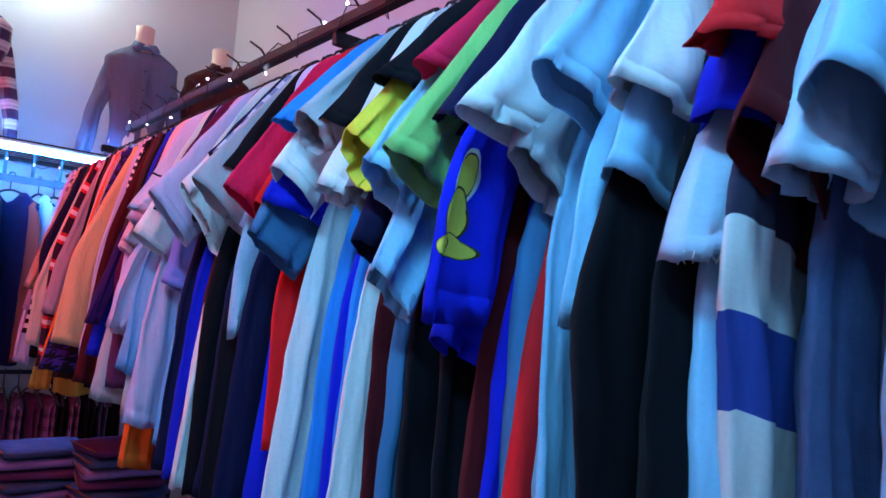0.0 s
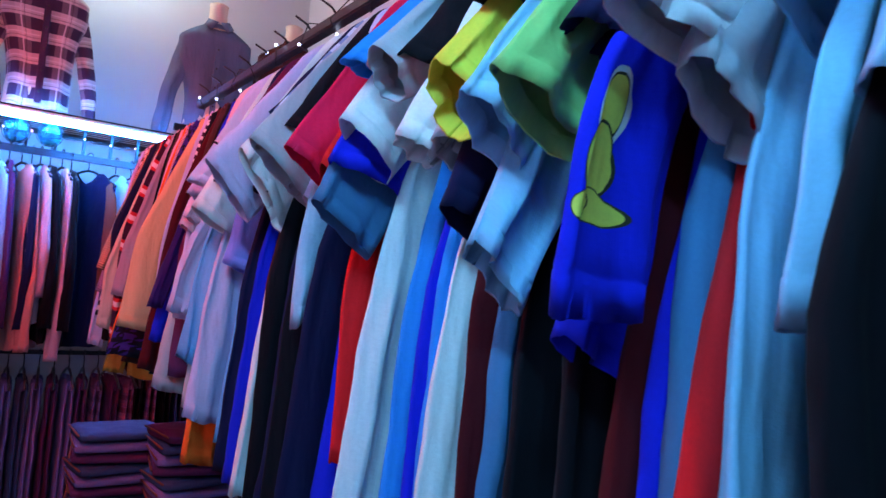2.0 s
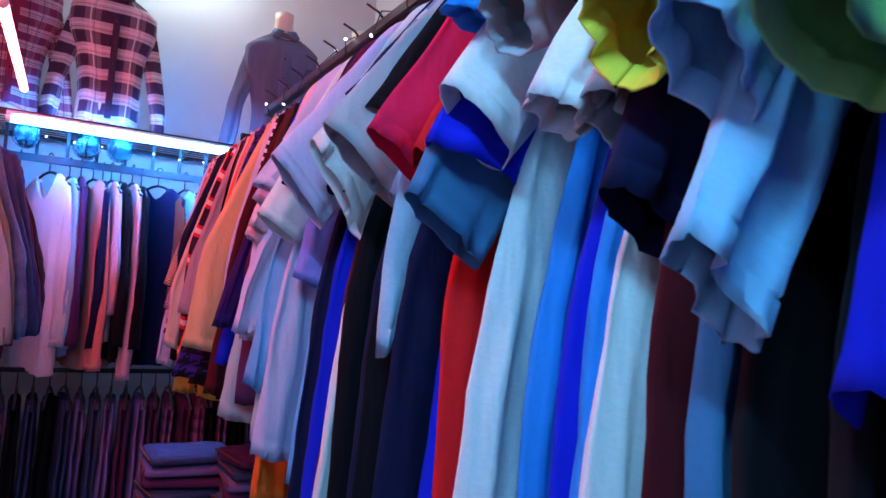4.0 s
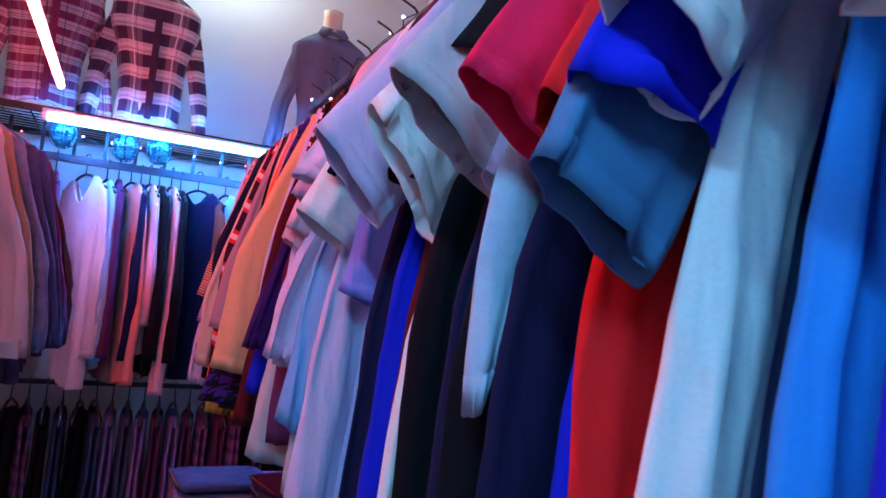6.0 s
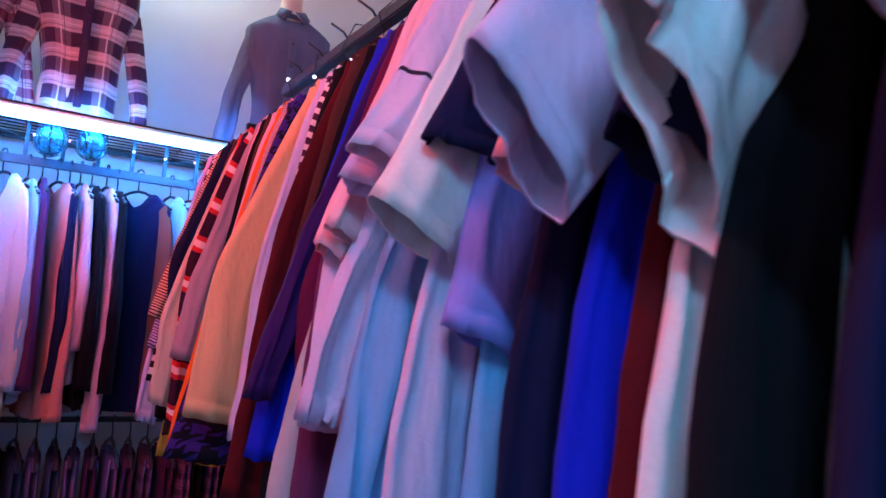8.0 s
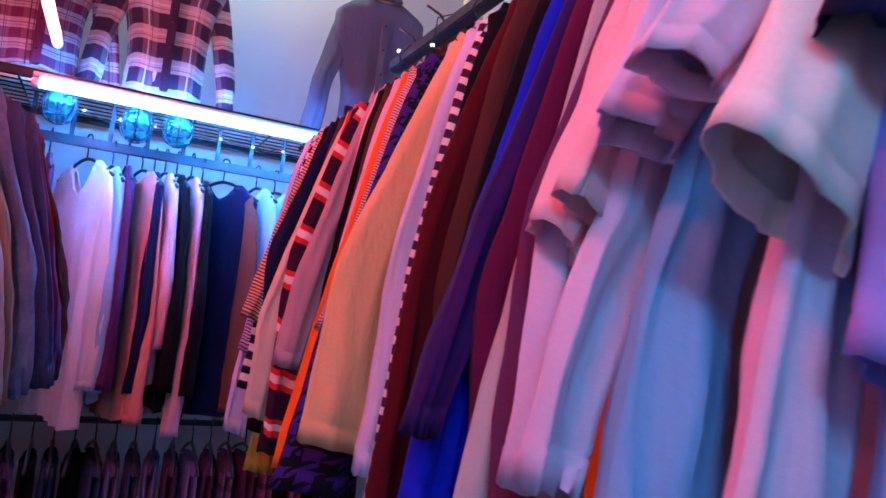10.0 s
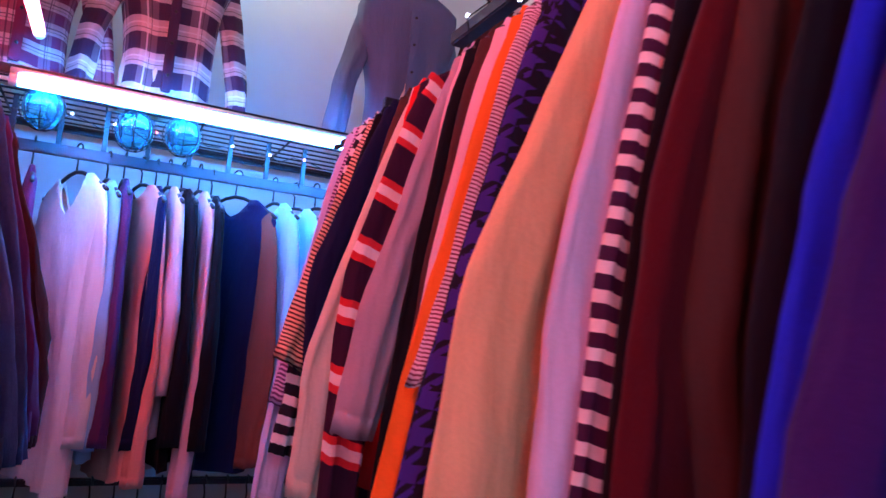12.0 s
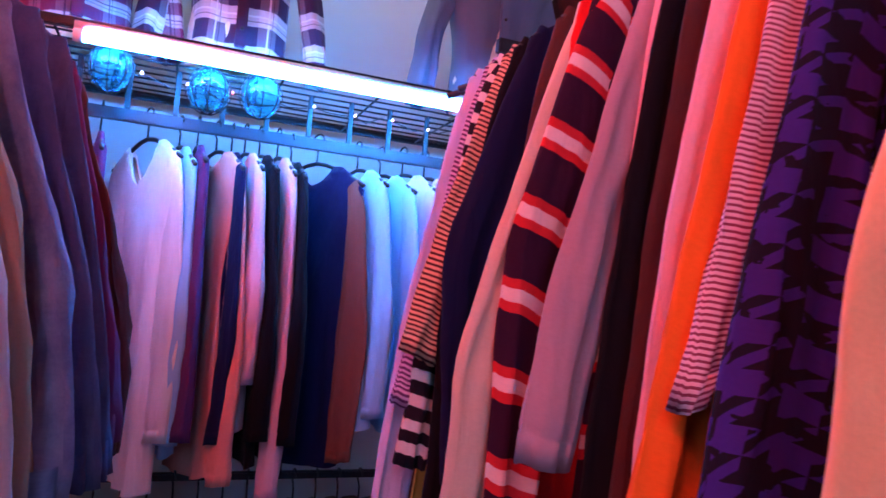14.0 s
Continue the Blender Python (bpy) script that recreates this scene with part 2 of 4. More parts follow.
def sleeve(rng, side, line, w0, w1, t0, t1, hem=False, lower=0.0, amp=0.005, turn=0.0, edge=0.8):
    """A hanging sleeve: its upper edge runs along line (x outwards, z), half widths and half depths from shoulder to cuff."""
    n, m = 18, 24
    seed = rng.uniform(0, 50)
    curl, ph = rng.uniform(-0.02, 0.02), rng.uniform(0, 6.28)
    pts = [bezier([(x, 0, z) for x, z in line], i / n) for i in range(n + 1)]
    rings, run, runs = [], 0.0, []
    for i, p in enumerate(pts):
        t = (pts[min(i + 1, n)] - pts[max(i - 1, 0)]).normalized()
        nrm = Vector((-t.z, 0, t.x))
        if nrm.x < 0:
            nrm = -nrm
        s = i / n
        w, d = w0 + (w1 - w0) * s, t0 + (t1 - t0) * smooth(0.2, 1, s)
        if i:
            run += (pts[i] - pts[i - 1]).length
        runs.append(run)
        th = turn * smooth(0.0, 0.5, s)
        wide_dir = nrm * math.cos(th) + Vector((0, math.sin(th), 0))
        deep_dir = Vector((0, math.cos(th), 0)) - nrm * math.sin(th)
        if hem and s > 0.9:
            d *= 1.06
        ring = []
        for k in range(m):
            a = 6.28318 * k / m
            c, sn = math.cos(a), math.sin(a)
            q = p + wide_dir * (w * (c - 1)) + deep_dir * (d * math.copysign(abs(sn) ** edge, sn))
            q += t * (lower * (1 - c) * 0.5 * s)
            q.y += curl * s * (1 - c) + 0.35 * d * math.sin(3.0 * (1 - c) + ph + 3 * s) * s
            fold = noise.noise(Vector((c * 2.4 + seed, sn * 1.6 + seed, run * 7))) * 0.012 + (0.5 - abs(noise.noise(Vector((c * 1.5 + seed, sn, run * 22 + 4 * c))))) * 0.008
            q += deep_dir * (fold * smooth(0.1, 0.6, s)) + wide_dir * (fold * 0.5 * s)
            q = crumple(q, seed, amp * s + 0.002)
            ring.append((q.x * side, q.y, q.z))
        rings.append(ring if side > 0 else ring[::-1])
    last = runs[-1]
    if hem:  # turned-in hem
        for inset, back in ((0.0015, 0.0), (0.004, 0.02)):
            t = (pts[n] - pts[n - 1]).normalized()
            tv = Vector((t.x * side, 0, t.z))
            mid = sum((Vector(q) for q in rings[n]), Vector()) / m
            rings.append([Vector(q) + (mid - Vector(q)).normalized() * inset - tv * back for q in list(rings[n])])
            runs.append(last + inset)
    return rings_bm(rings, lambda i, k: (k / m * 2 * (w0 + w1), runs[i]))


def along(pts, s):
    """A point at the share s of an open line's length, the line's corners rounded off."""
    lens = [(b - a).length for a, b in zip(pts, pts[1:])]

    def at(q):
        q = max(0.0, min(1.0, q)) * sum(lens)
        for a, b, d in zip(pts, pts[1:], lens):
            if q <= d:
                return a.lerp(b, q / d)
            q -= d
        return pts[-1].copy()
    return (at(s - 0.08) + at(s - 0.025) * 2 + at(s + 0.025) * 2 + at(s + 0.08)) / 6 if 0.02 < s < 0.98 else at(s)


def flat_sleeve(rng, side, outer, inner, gape0, gape1, folds=0.011, hem=0.022):
    """A flattened sleeve lofted between its outer and inner edges (x outwards, z), open at the hem by gape1."""
    n, m = 24, 36
    seed = rng.uniform(0, 60)
    out = [Vector((x, 0, z)) for x, z in outer]
    inn = [Vector((x, 0, z)) for x, z in inner]
    total = sum((q - p).length for p, q in zip(out, out[1:]))
    cut = 1.0 - hem / total
    steps = [i / n * cut for i in range(n)] + [cut, cut + 0.006, cut + 0.012, 1.0]
    rings, runs, wides = [], [], []
    for s in steps:
        o, i = along(out, s), along(inn, s)
        mid, h = (o + i) / 2, (o - i) / 2
        wide = h.length
        gape = gape0 + (gape1 - gape0) * smooth(0.25, 1.0, s)
        groove = -0.0016 if cut < s < cut + 0.01 else (0.001 if s >= cut else 0.0)
        soft = smooth(0.05, 0.6, s)
        ring = []
        for k in range(m):
            a = 6.28318 * k / m
            c, sn = math.cos(a), math.sin(a)
            q = mid + h * math.copysign(abs(c) ** 0.85, c)
            q.y += (gape + groove) * math.copysign(abs(sn) ** 1.15, sn)
            long_fold = noise.noise(Vector((c * 2.6 + seed, sn * 0.9 + seed, s * 1.8)))
            cross_fold = 0.5 - abs(noise.noise(Vector((c * 1.4 + seed + 9, s * 5 + c * 1.8, sn * 0.8))) * 2)
            q.y += folds * soft * (1.5 * long_fold + 0.55 * cross_fold) * (1 - 0.8 * c ** 6)
            q += h.normalized() * (folds * 0.3 * soft * long_fold)
            q.z += folds * 0.5 * s * noise.noise(Vector((c * 1.9 + seed, sn * 1.9, 3.0)))
            q = crumple(q, seed, 0.0035 * soft, 16.0)
            ring.append((q.x * side, q.y, q.z))
        rings.append(ring if side > 0 else ring[::-1])
        runs.append(total * s)
        wides.append(wide)
    for inset, back in ((0.002, 0.001), (0.0035, 0.02)):  # turned-in hem
        base = [Vector(q) for q in rings[len(steps) - 1]]
        mid = sum(base, Vector()) / m
        axis = (mid - sum((Vector(q) for q in rings[len(steps) - 5]), Vector()) / m).normalized()
        rings.append([q + (mid - q).normalized() * inset - axis * back for q in base])
        runs.append(total + inset)
        wides.append(wides[-1])
    return rings_bm(rings, lambda i, k: (k / m * 4 * wides[i], runs[i]))


def band_bm(rng, half, depth, height, z0=0.0, lean=0.0):
    """A neckband or collar ring."""
    m = 24
    rings = []
    for z, g in ((0.004, 0.0), (-0.004, 0.004), (-height, 0.006), (-height, 0.0), (-0.004, -0.004), (0.004, -0.003)):
        rings.append([Vector(((half + g) * math.cos(6.28318 * k / m), (depth + g) * math.sin(6.28318 * k / m), z0 + z - lean * (1 - math.sin(6.28318 * k / m)) * 0.5)) for k in range(m)])
    return rings_bm(rings, lambda i, k: (k / m * 0.4, i * 0.008))


COUNT = [0]


def shirt(name, m, mat, label, group, arm="short", length=0.72, out=0.17, drop=0.25, wide=0.046, half=0.205, depth=0.016,
          hem_depth=0.026, folds=0.008, category="shirt", arm_mat=None, collar=None, cuff=None, worn=False, turn=None, cut=None, gape=0.022, sleeve_folds=0.009, scoop=0.03):
    """One garment with body, sleeves, neckband, and cuffs on long sleeves."""
    COUNT[0] += 1
    rng = random.Random(COUNT[0] * 17 + 5)
    ob = thing(name, m, label, category, group)
    part("body", shirt_body(rng, length, half, depth, hem_depth, folds, hem_half=half - (0.05 if worn else 0.005), scoop=scoop), mat, ob)
    sx, sz = half - 0.012, -0.058
    t1 = 0.045 if worn else 0.026
    for side in (-1, 1):
        am = arm_mat or mat
        if cut is not None:
            edge_out, edge_in = cut
            k = 1.0 if side < 0 else rng.uniform(0.93, 1.03)
            pit = 0.2 if len(edge_out) == 1 else 0.17
            outer = [(half - 0.02, -0.052)] + ([(half + 0.035, -0.085)] if len(edge_out) == 1 else [(half + 0.012, -0.12)]) + [(x * k, z * k) for x, z in edge_out]
            inner = [(half - 0.06, -0.09)] + ([(half - 0.03, -pit)] if len(edge_out) == 1 else [(half - 0.05, -0.17)]) + [(x * k, z * k) for x, z in edge_in]
            part("sleeve", flat_sleeve(rng, side, outer, inner, 0.014, gape, sleeve_folds, hem=0.02 if len(edge_out) == 1 else 0.03), am, ob)
        elif arm == "short":
            k = rng.uniform(0.95, 1.05)
            line = [(sx, sz), (sx + out * 0.4, sz - drop * 0.25), (sx + out * 0.85, sz - drop * 0.7), (sx + out * k, sz - drop * k)]
            part("sleeve", sleeve(rng, side, line, wide * 1.1, wide, 0.012, t1 * rng.uniform(0.6, 1.3), hem=True, lower=rng.uniform(-0.01, 0.04), amp=0.008,
                                  turn=rng.uniform(0.15, 0.75), edge=rng.uniform(0.9, 1.5)), am, ob)
        elif arm == "long":
            k = rng.uniform(0.97, 1.03)
            elbow = rng.uniform(0.5, 0.66)
            line = [(sx, sz), (sx + out * 0.4, sz - drop * 0.3), (sx + out * rng.uniform(0.85, 1.2), sz - drop * elbow), (sx + out * 1.05, sz - drop * k)]
            tw = turn if turn is not None else (0.1 if worn else -rng.uniform(0.6, 1.1))
            part("sleeve", sleeve(rng, side, line, wide, wide * 0.68, 0.016, t1, hem=True, amp=0.008, turn=tw, edge=1.0), am, ob)
            end, pre = bezier([(a, 0, b) for a, b in line], 1.0), bezier([(a, 0, b) for a, b in line], 0.93)
            mid = bezier([(a, 0, b) for a, b in line], 0.96)
            if cuff is not None:
                cuff_line = [(pre.x + 0.003, pre.z), (mid.x + 0.004, mid.z), (end.x + 0.003, end.z - 0.004)]
                part("cuff", sleeve(random.Random(3), side, cuff_line, wide * 0.7, wide * 0.68, t1 * 1.05, t1 * 1.05, hem=True, amp=0.001, turn=0.0), cuff, ob)
    if scoop <= 0.03:
        part("collar", band_bm(rng, 0.075, max(0.013, depth * 0.7), 0.02, lean=0.0), collar or mat, ob)
    return ob


HANGERS = []


def hanger(m, group, mat=None, label="black plastic coat hanger hooked on the rail", dz=0.085):
    """A coat hanger; its shoulders lie at local z = 0, the hook's crown at dz."""
    key = (mat or MAT_PLASTIC).name
    for k, o in HANGERS:
        if k == key:
            return copy_thing(o, m)
    ob = thing("coat_hanger", m, label, "hanger", group)
    bm = bmesh.new()
    tube_bm(bm, [(-0.19, 0, -0.07), (-0.12, 0, -0.035), (-0.04, 0, -0.008), (0, 0, -0.002), (0.04, 0, -0.008), (0.12, 0, -0.035), (0.19, 0, -0.07)], 0.006, 8)
    part("shoulder_bar", bm, mat or MAT_PLASTIC, ob)
    bm = bmesh.new()
    pts = [(0, 0, -0.002), (0, 0, 0.035)] + [(0.022 * math.sin(a), 0, dz - 0.022 + 0.022 * -math.cos(a)) for a in (0.4, 1.0, 1.6, 2.2, 2.8, 3.4, 4.0, 4.6)]
    tube_bm(bm, pts, 0.0028, 6)
    part("hook", bm, MAT_STEEL if mat else MAT_PLASTIC, ob)
    HANGERS.append((key, ob))
    return ob

# ---- structure ----
X0, X1, Y0, Y1, H = -1.9, 1.75, -2.2, 4.42, 3.35
for nm, b in (("wall_north", (X0, X1, Y1, Y1 + 0.12, 0, H)), ("wall_south", (X0, X1, Y0 - 0.12, Y0, 0, H)),
              ("wall_east", (X1, X1 + 0.12, Y0 - 0.12, Y1 + 0.12, 0, H)), ("wall_west", (X0 - 0.12, X0, Y0 - 0.12, Y1 + 0.12, 0, H))):
    tagged(box(nm, *b, MAT_WALL), "off-white painted plaster wall of the shop", "wall", kind="structure")
tagged(box("floor", X0 - 0.12, X1 + 0.12, Y0 - 0.12, Y1 + 0.12, -0.1, 0, MAT_FLOOR), "dark worn shop floor in deep shade", "floor", kind="structure")
tagged(box("ceiling", X0 - 0.12, X1 + 0.12, Y0 - 0.12, Y1 + 0.12, H, H + 0.1, MAT_CEIL), "pale painted ceiling above the racks", "ceiling", kind="structure")


# ---- lamps ----
def led_tube(label, a, b, mat, group, hang=False):
    a, b = Vector(a), Vector(b)
    ob = thing("led_tube_light", Matrix.Translation(a), label, "tube light", group)
    d = b - a
    u = d.normalized()
    part("tube", tube_bm(bmesh.new(), [u * 0.02, d - u * 0.02], 0.0135, 12), mat, ob)
    for p, q in ((Vector((0, 0, 0)), u * 0.02), (d - u * 0.02, d)):
        part("end_cap", tube_bm(bmesh.new(), [p, q], 0.0155, 12), MAT_WHITEPL, ob)
    side = u.cross(Vector((0, 0, 1))) * 0.016
    bm = bmesh.new()
    tube_bm(bm, [Vector((0, 0, 0.024)), d + Vector((0, 0, 0.024))], 0.011, 4)
    part("housing", bm, MAT_WHITEPL, ob)
    if hang:
        for k in (0.15, 0.85):
            p = d * k
            part("hanging_wire", tube_bm(bmesh.new(), [p + Vector((0, 0, 0.03)), p + Vector((0, 0, H - a.z))], 0.0015, 5), MAT_WIRE, ob)
    return ob


led_tube("glowing blue LED tube under the display shelf edge", (-0.095, 3.715, 1.985), (0.93, 3.715, 1.985), MAT_BLUEGLOW, "LED tubes")
led_tube("glowing red LED tube above the jacket rack", (-0.04, 3.67, 2.105), (-0.04, 2.45, 2.06), MAT_REDGLOW, "LED tubes", True)
led_tube("glowing blue LED tube high above the aisle", (-0.25, 0.75, 2.25), (-0.25, -0.45, 2.25), MAT_ICEGLOW, "LED tubes", True)
led_tube("glowing red LED tube high above the aisle", (-0.22, 2.35, 2.25), (-0.22, 1.15, 2.25), MAT_HOTGLOW, "LED tubes", True)
bulb = thing("ceiling_bulb", pose(0.6, 4.15, H), "small round white bulb on the ceiling", "bulb")
bm = bmesh.new()
bmesh.ops.create_uvsphere(bm, u_segments=16, v_segments=10, radius=0.05, matrix=Matrix.Translation((0, 0, -0.11)))
part("globe", bm, MAT_BULB, bulb)
part("socket", tube_bm(bmesh.new(), [(0, 0, 0), (0, 0, -0.03), (0, 0, -0.07)], [0.045, 0.03, 0.022], 16), MAT_WHITEPL, bulb)

# ---- cloth colours ----
DYES = {}


def dye(name, rgb, **kw):
    if name not in DYES:
        DYES[name] = cloth(name, rgb, **kw)
    return DYES[name]


SKY = dye("sky_cotton", (0.3, 0.6, 0.82))
LIGHTBLUE = dye("light_blue_cotton", (0.16, 0.46, 0.8))
WHITE = dye("white_cotton", (0.78, 0.8, 0.78))
CREAM = dye("cream_cotton", (0.75, 0.72, 0.6))
MAROON = dye("maroon_cotton", (0.075, 0.006, 0.01))
RED = dye("red_cotton", (0.72, 0.015, 0.02))
CRIMSON = dye("crimson_cotton", (0.85, 0.015, 0.08))
NAVY = dye("navy_cotton", (0.008, 0.01, 0.045))
BLACK = dye("black_cotton", (0.006, 0.006, 0.009))
ROYAL = dye("royal_cotton", (0.01, 0.02, 0.6))
AZURE = dye("azure_cotton", (0.03, 0.28, 0.8))
STEEL = dye("steel_blue_cotton", (0.06, 0.19, 0.36))
GREEN = dye("apple_green_cotton", (0.3, 0.62, 0.18))
YELLOW = dye("yellow_cotton", (0.75, 0.66, 0.06))
GREY = dye("grey_cotton", (0.45, 0.47, 0.5))
DARKGREY = dye("charcoal_cotton", (0.02, 0.022, 0.03))
LILAC = dye("lilac_cotton", (0.62, 0.55, 0.78))
LILACTRIM = dye("lilac_cotton_dark_line", (0.64, 0.58, 0.78), pattern="trim", second=(0.02, 0.02, 0.05), size=0.235)
PURPLE = dye("violet_cotton", (0.3, 0.28, 0.8))
DEEPVIOLET = dye("deep_violet_cotton", (0.03, 0.009, 0.1))
PINK = dye("pink_cotton", (0.8, 0.5, 0.56))
SALMON = dye("salmon_cotton", (0.75, 0.3, 0.24))
MAGENTA = dye("magenta_cotton", (0.11, 0.008, 0.05))
PLUM = dye("plum_cotton", (0.12, 0.03, 0.1))
BROWN = dye("brown_cotton", (0.07, 0.025, 0.022))
RUST = dye("rust_cotton", (0.22, 0.075, 0.05))
ORANGE = dye("orange_cotton", (0.85, 0.16, 0.02))
PEACH = dye("peach_twill", (0.85, 0.5, 0.25))
MAUVE = dye("mauve_cotton", (0.42, 0.3, 0.36))
OLIVE = dye("olive_canvas", (0.3, 0.25, 0.17), weave=1.8)
BEIGE = dye("beige_cotton", (0.66, 0.55, 0.43))
TEAL = dye("teal_cotton", (0.05, 0.38, 0.42))
MUSTARD = dye("mustard_cotton", (0.7, 0.42, 0.06))
DENIM = dye("faded_denim", (0.06, 0.11, 0.26), pattern="denim", second=(0.3, 0.42, 0.6), weave=2.2)
DARKDENIM = dye("dark_denim", (0.03, 0.05, 0.13), pattern="denim", second=(0.1, 0.14, 0.26), weave=2.2)
PALEDENIM = dye("pale_denim", (0.35, 0.52, 0.7), pattern="denim", second=(0.6, 0.75, 0.85), weave=2.0)
BLOCK = dye("colour_block_knit", (0.03, 0.03, 0.06), pattern="block", second=(0.7, 0.7, 0.68), third=(0.03, 0.06, 0.3), size=0.385)
NAVYSTRIPE = dye("navy_white_stripe", (0.05, 0.015, 0.05), pattern="stripes", second=(0.8, 0.74, 0.74), size=0.022, share=0.45)
PINKSTRIPE = dye("pink_fine_stripe", (0.78, 0.55, 0.58), pattern="stripes", second=(0.25, 0.06, 0.1), size=0.0048, share=0.45)
VARSITY = dye("varsity_stripe", (0.035, 0.01, 0.03), pattern="varsity", second=(0.85, 0.7, 0.66), third=(0.6, 0.03, 0.04), size=0.095, share=0.4)
BROWNSTRIPE = dye("brown_fine_stripe", (0.1, 0.03, 0.03), pattern="stripes", second=(0.8, 0.5, 0.32), size=0.0075, share=0.55)
PURPLESTRIPE = dye("purple_fine_stripe", (0.14, 0.05, 0.16), pattern="stripes", second=(0.62, 0.45, 0.66), size=0.0075, share=0.5)
BWSTRIPE = dye("black_white_stripe", (0.02, 0.015, 0.025), pattern="stripes", second=(0.75, 0.7, 0.7), size=0.036, share=0.45)
GREYSTRIPE = dye("grey_blue_check", (0.2, 0.3, 0.5), pattern="stripes", second=(0.6, 0.68, 0.78), size=0.04, share=0.5)
DOGTOOTH = dye("dogtooth_twill", (0.012, 0.01, 0.02), pattern="dogtooth", second=(0.05, 0.022, 0.22), size=0.034)
PLAID = dye("flannel_plaid", (0.07, 0.04, 0.08), pattern="plaid", second=(0.72, 0.6, 0.56), third=(0.85, 0.8, 0.78), size=0.105, share=0.52)
PINKPLAID = dye("rose_plaid", (0.24, 0.04, 0.1), pattern="plaid", second=(0.7, 0.5, 0.52), third=(0.1, 0.03, 0.08), size=0.07, share=0.5)
GINGHAM = dye("navy_gingham", (0.03, 0.05, 0.14), pattern="gingham", second=(0.75, 0.76, 0.8), size=0.045)
BLOUSE = dye("slate_blouse_cloth", (0.14, 0.19, 0.27))
ROYALPRINT = dye("royal_cotton_with_print", (0.01, 0.02, 0.6), pattern="print", second=(0.75, 0.7, 0.1), third=(0.75, 0.78, 0.7))
TARTAN = dye("dark_tartan", (0.12, 0.06, 0.14), pattern="plaid", second=(0.26, 0.13, 0.3), third=(0.4, 0.12, 0.2), size=0.06)
INDIGO = dye("indigo_trouser", (0.16, 0.11, 0.32), pattern="denim", second=(0.36, 0.27, 0.52))

# ---- the long rack beside the aisle ----
RX, RZ = 0.79, 1.88
RACK = "garments on the long rack"
HANG = "hangers of the long rack"


def spot(y, seed, twist=3.0, x=RX, z=RZ):
    r = random.Random(seed)
    return pose(x, y, z, r.uniform(-twist, twist) * 0.3, 0, r.uniform(-twist, twist))


SEED = [100]


def hung(name, y, mat, label, arm, **kw):
    SEED[0] += 1
    m = spot(y, SEED[0], 0.8)
    ob = shirt(name, m, mat, label, RACK, arm=arm, **kw)
    hanger(m, HANG)
    return ob


def plane(p):
    """From the shop's x and z to a garment's own reach and drop."""
    return (RX - p[0], p[1] - RZ)


def tee(y, mat, colour, tip, low, mid=None, **kw):
    """A T-shirt by the two corners of its sleeve hem, and a point further up its outer edge where the sleeve bends."""
    kw.setdefault("length", 0.78)
    kw.setdefault("gape", 0.022)
    return hung("t_shirt", y, mat, colour + " cotton T-shirt hung on the long rack", "short",
                cut=([plane(tip)], [plane(low)]) if mid is None else ([plane(mid), plane(tip)], [plane((mid[0] + 0.1, mid[1] + 0.01)), plane(low)]), **kw)


def top(y, mat, colour, elbow, cuff, inner=None, **kw):
    """A long-sleeved top by its elbow and the corners of its cuff."""
    kw.setdefault("length", 0.74)
    kw.setdefault("gape", 0.018)
    kw.setdefault("sleeve_folds", 0.009)
    inner = inner or (cuff[0] + 0.075, cuff[1] - 0.012)
    bend = (elbow[0] * 0.5 + inner[0] * 0.5 + 0.05, elbow[1] - 0.01)
    return hung("long_sleeved_top", y, mat, colour + " long-sleeved top hung on the long rack", "long",
                cut=([plane(elbow), plane(cuff)], [plane(bend), plane(inner)]), **kw)


tee(0.05, STEEL, "steel blue", (0.43, 1.63), (0.53, 1.60))
tee(0.09, SKY, "sky blue", (0.41, 1.60), (0.54, 1.55))
top(0.13, SKY, "sky blue", (0.455, 1.45), (0.44, 1.10), length=0.9)
tee(0.165, SKY, "sky blue", (0.40, 1.555), (0.53, 1.47), gape=0.025)
tee(0.185, PALEDENIM, "pale denim", (0.415, 1.50), (0.50, 1.49))
top(0.195, DARKDENIM, "dark denim", (0.47, 1.42), (0.47, 1.05), length=0.92)
tee(0.214, MAROON, "dark maroon", (0.42, 1.545), (0.53, 1.44), gape=0.020, length=0.9)
tee(0.243, RED, "bright red", (0.40, 1.592), (0.50, 1.60))
tee(0.25, ROYAL, "royal blue", (0.44, 1.55), (0.51, 1.54), gape=0.022)
top(0.236, BLOCK, "black, white and navy colour-block", (0.435, 1.47), (0.50, 1.18), (0.57, 1.17), gape=0.017)
tee(0.262, PALEDENIM, "pale denim frayed", (0.435, 1.447), (0.50, 1.46), gape=0.022, sleeve_folds=0.016)
top(0.268, SKY, "pale blue", (0.465, 1.44), (0.478, 1.08), (0.55, 1.07), length=0.95)
top(0.30, BLACK, "black", (0.45, 1.46), (0.45, 1.05), (0.58, 1.04), length=0.98, half=0.22)
tee(0.318, WHITE, "cream white", (0.42, 1.582), (0.52, 1.556))
tee(0.326, SKY, "sky blue", (0.43, 1.518), (0.56, 1.475), gape=0.013)
top(0.341, BLACK, "black", (0.418, 1.42), (0.46, 1.05), (0.60, 1.04), length=0.98, half=0.23)
top(0.369, SKY, "pale blue", (0.45, 1.52), (0.439, 1.394), (0.51, 1.385), gape=0.01)
tee(0.384, SKY, "pale sky blue", (0.40, 1.608), (0.56, 1.545), gape=0.019)
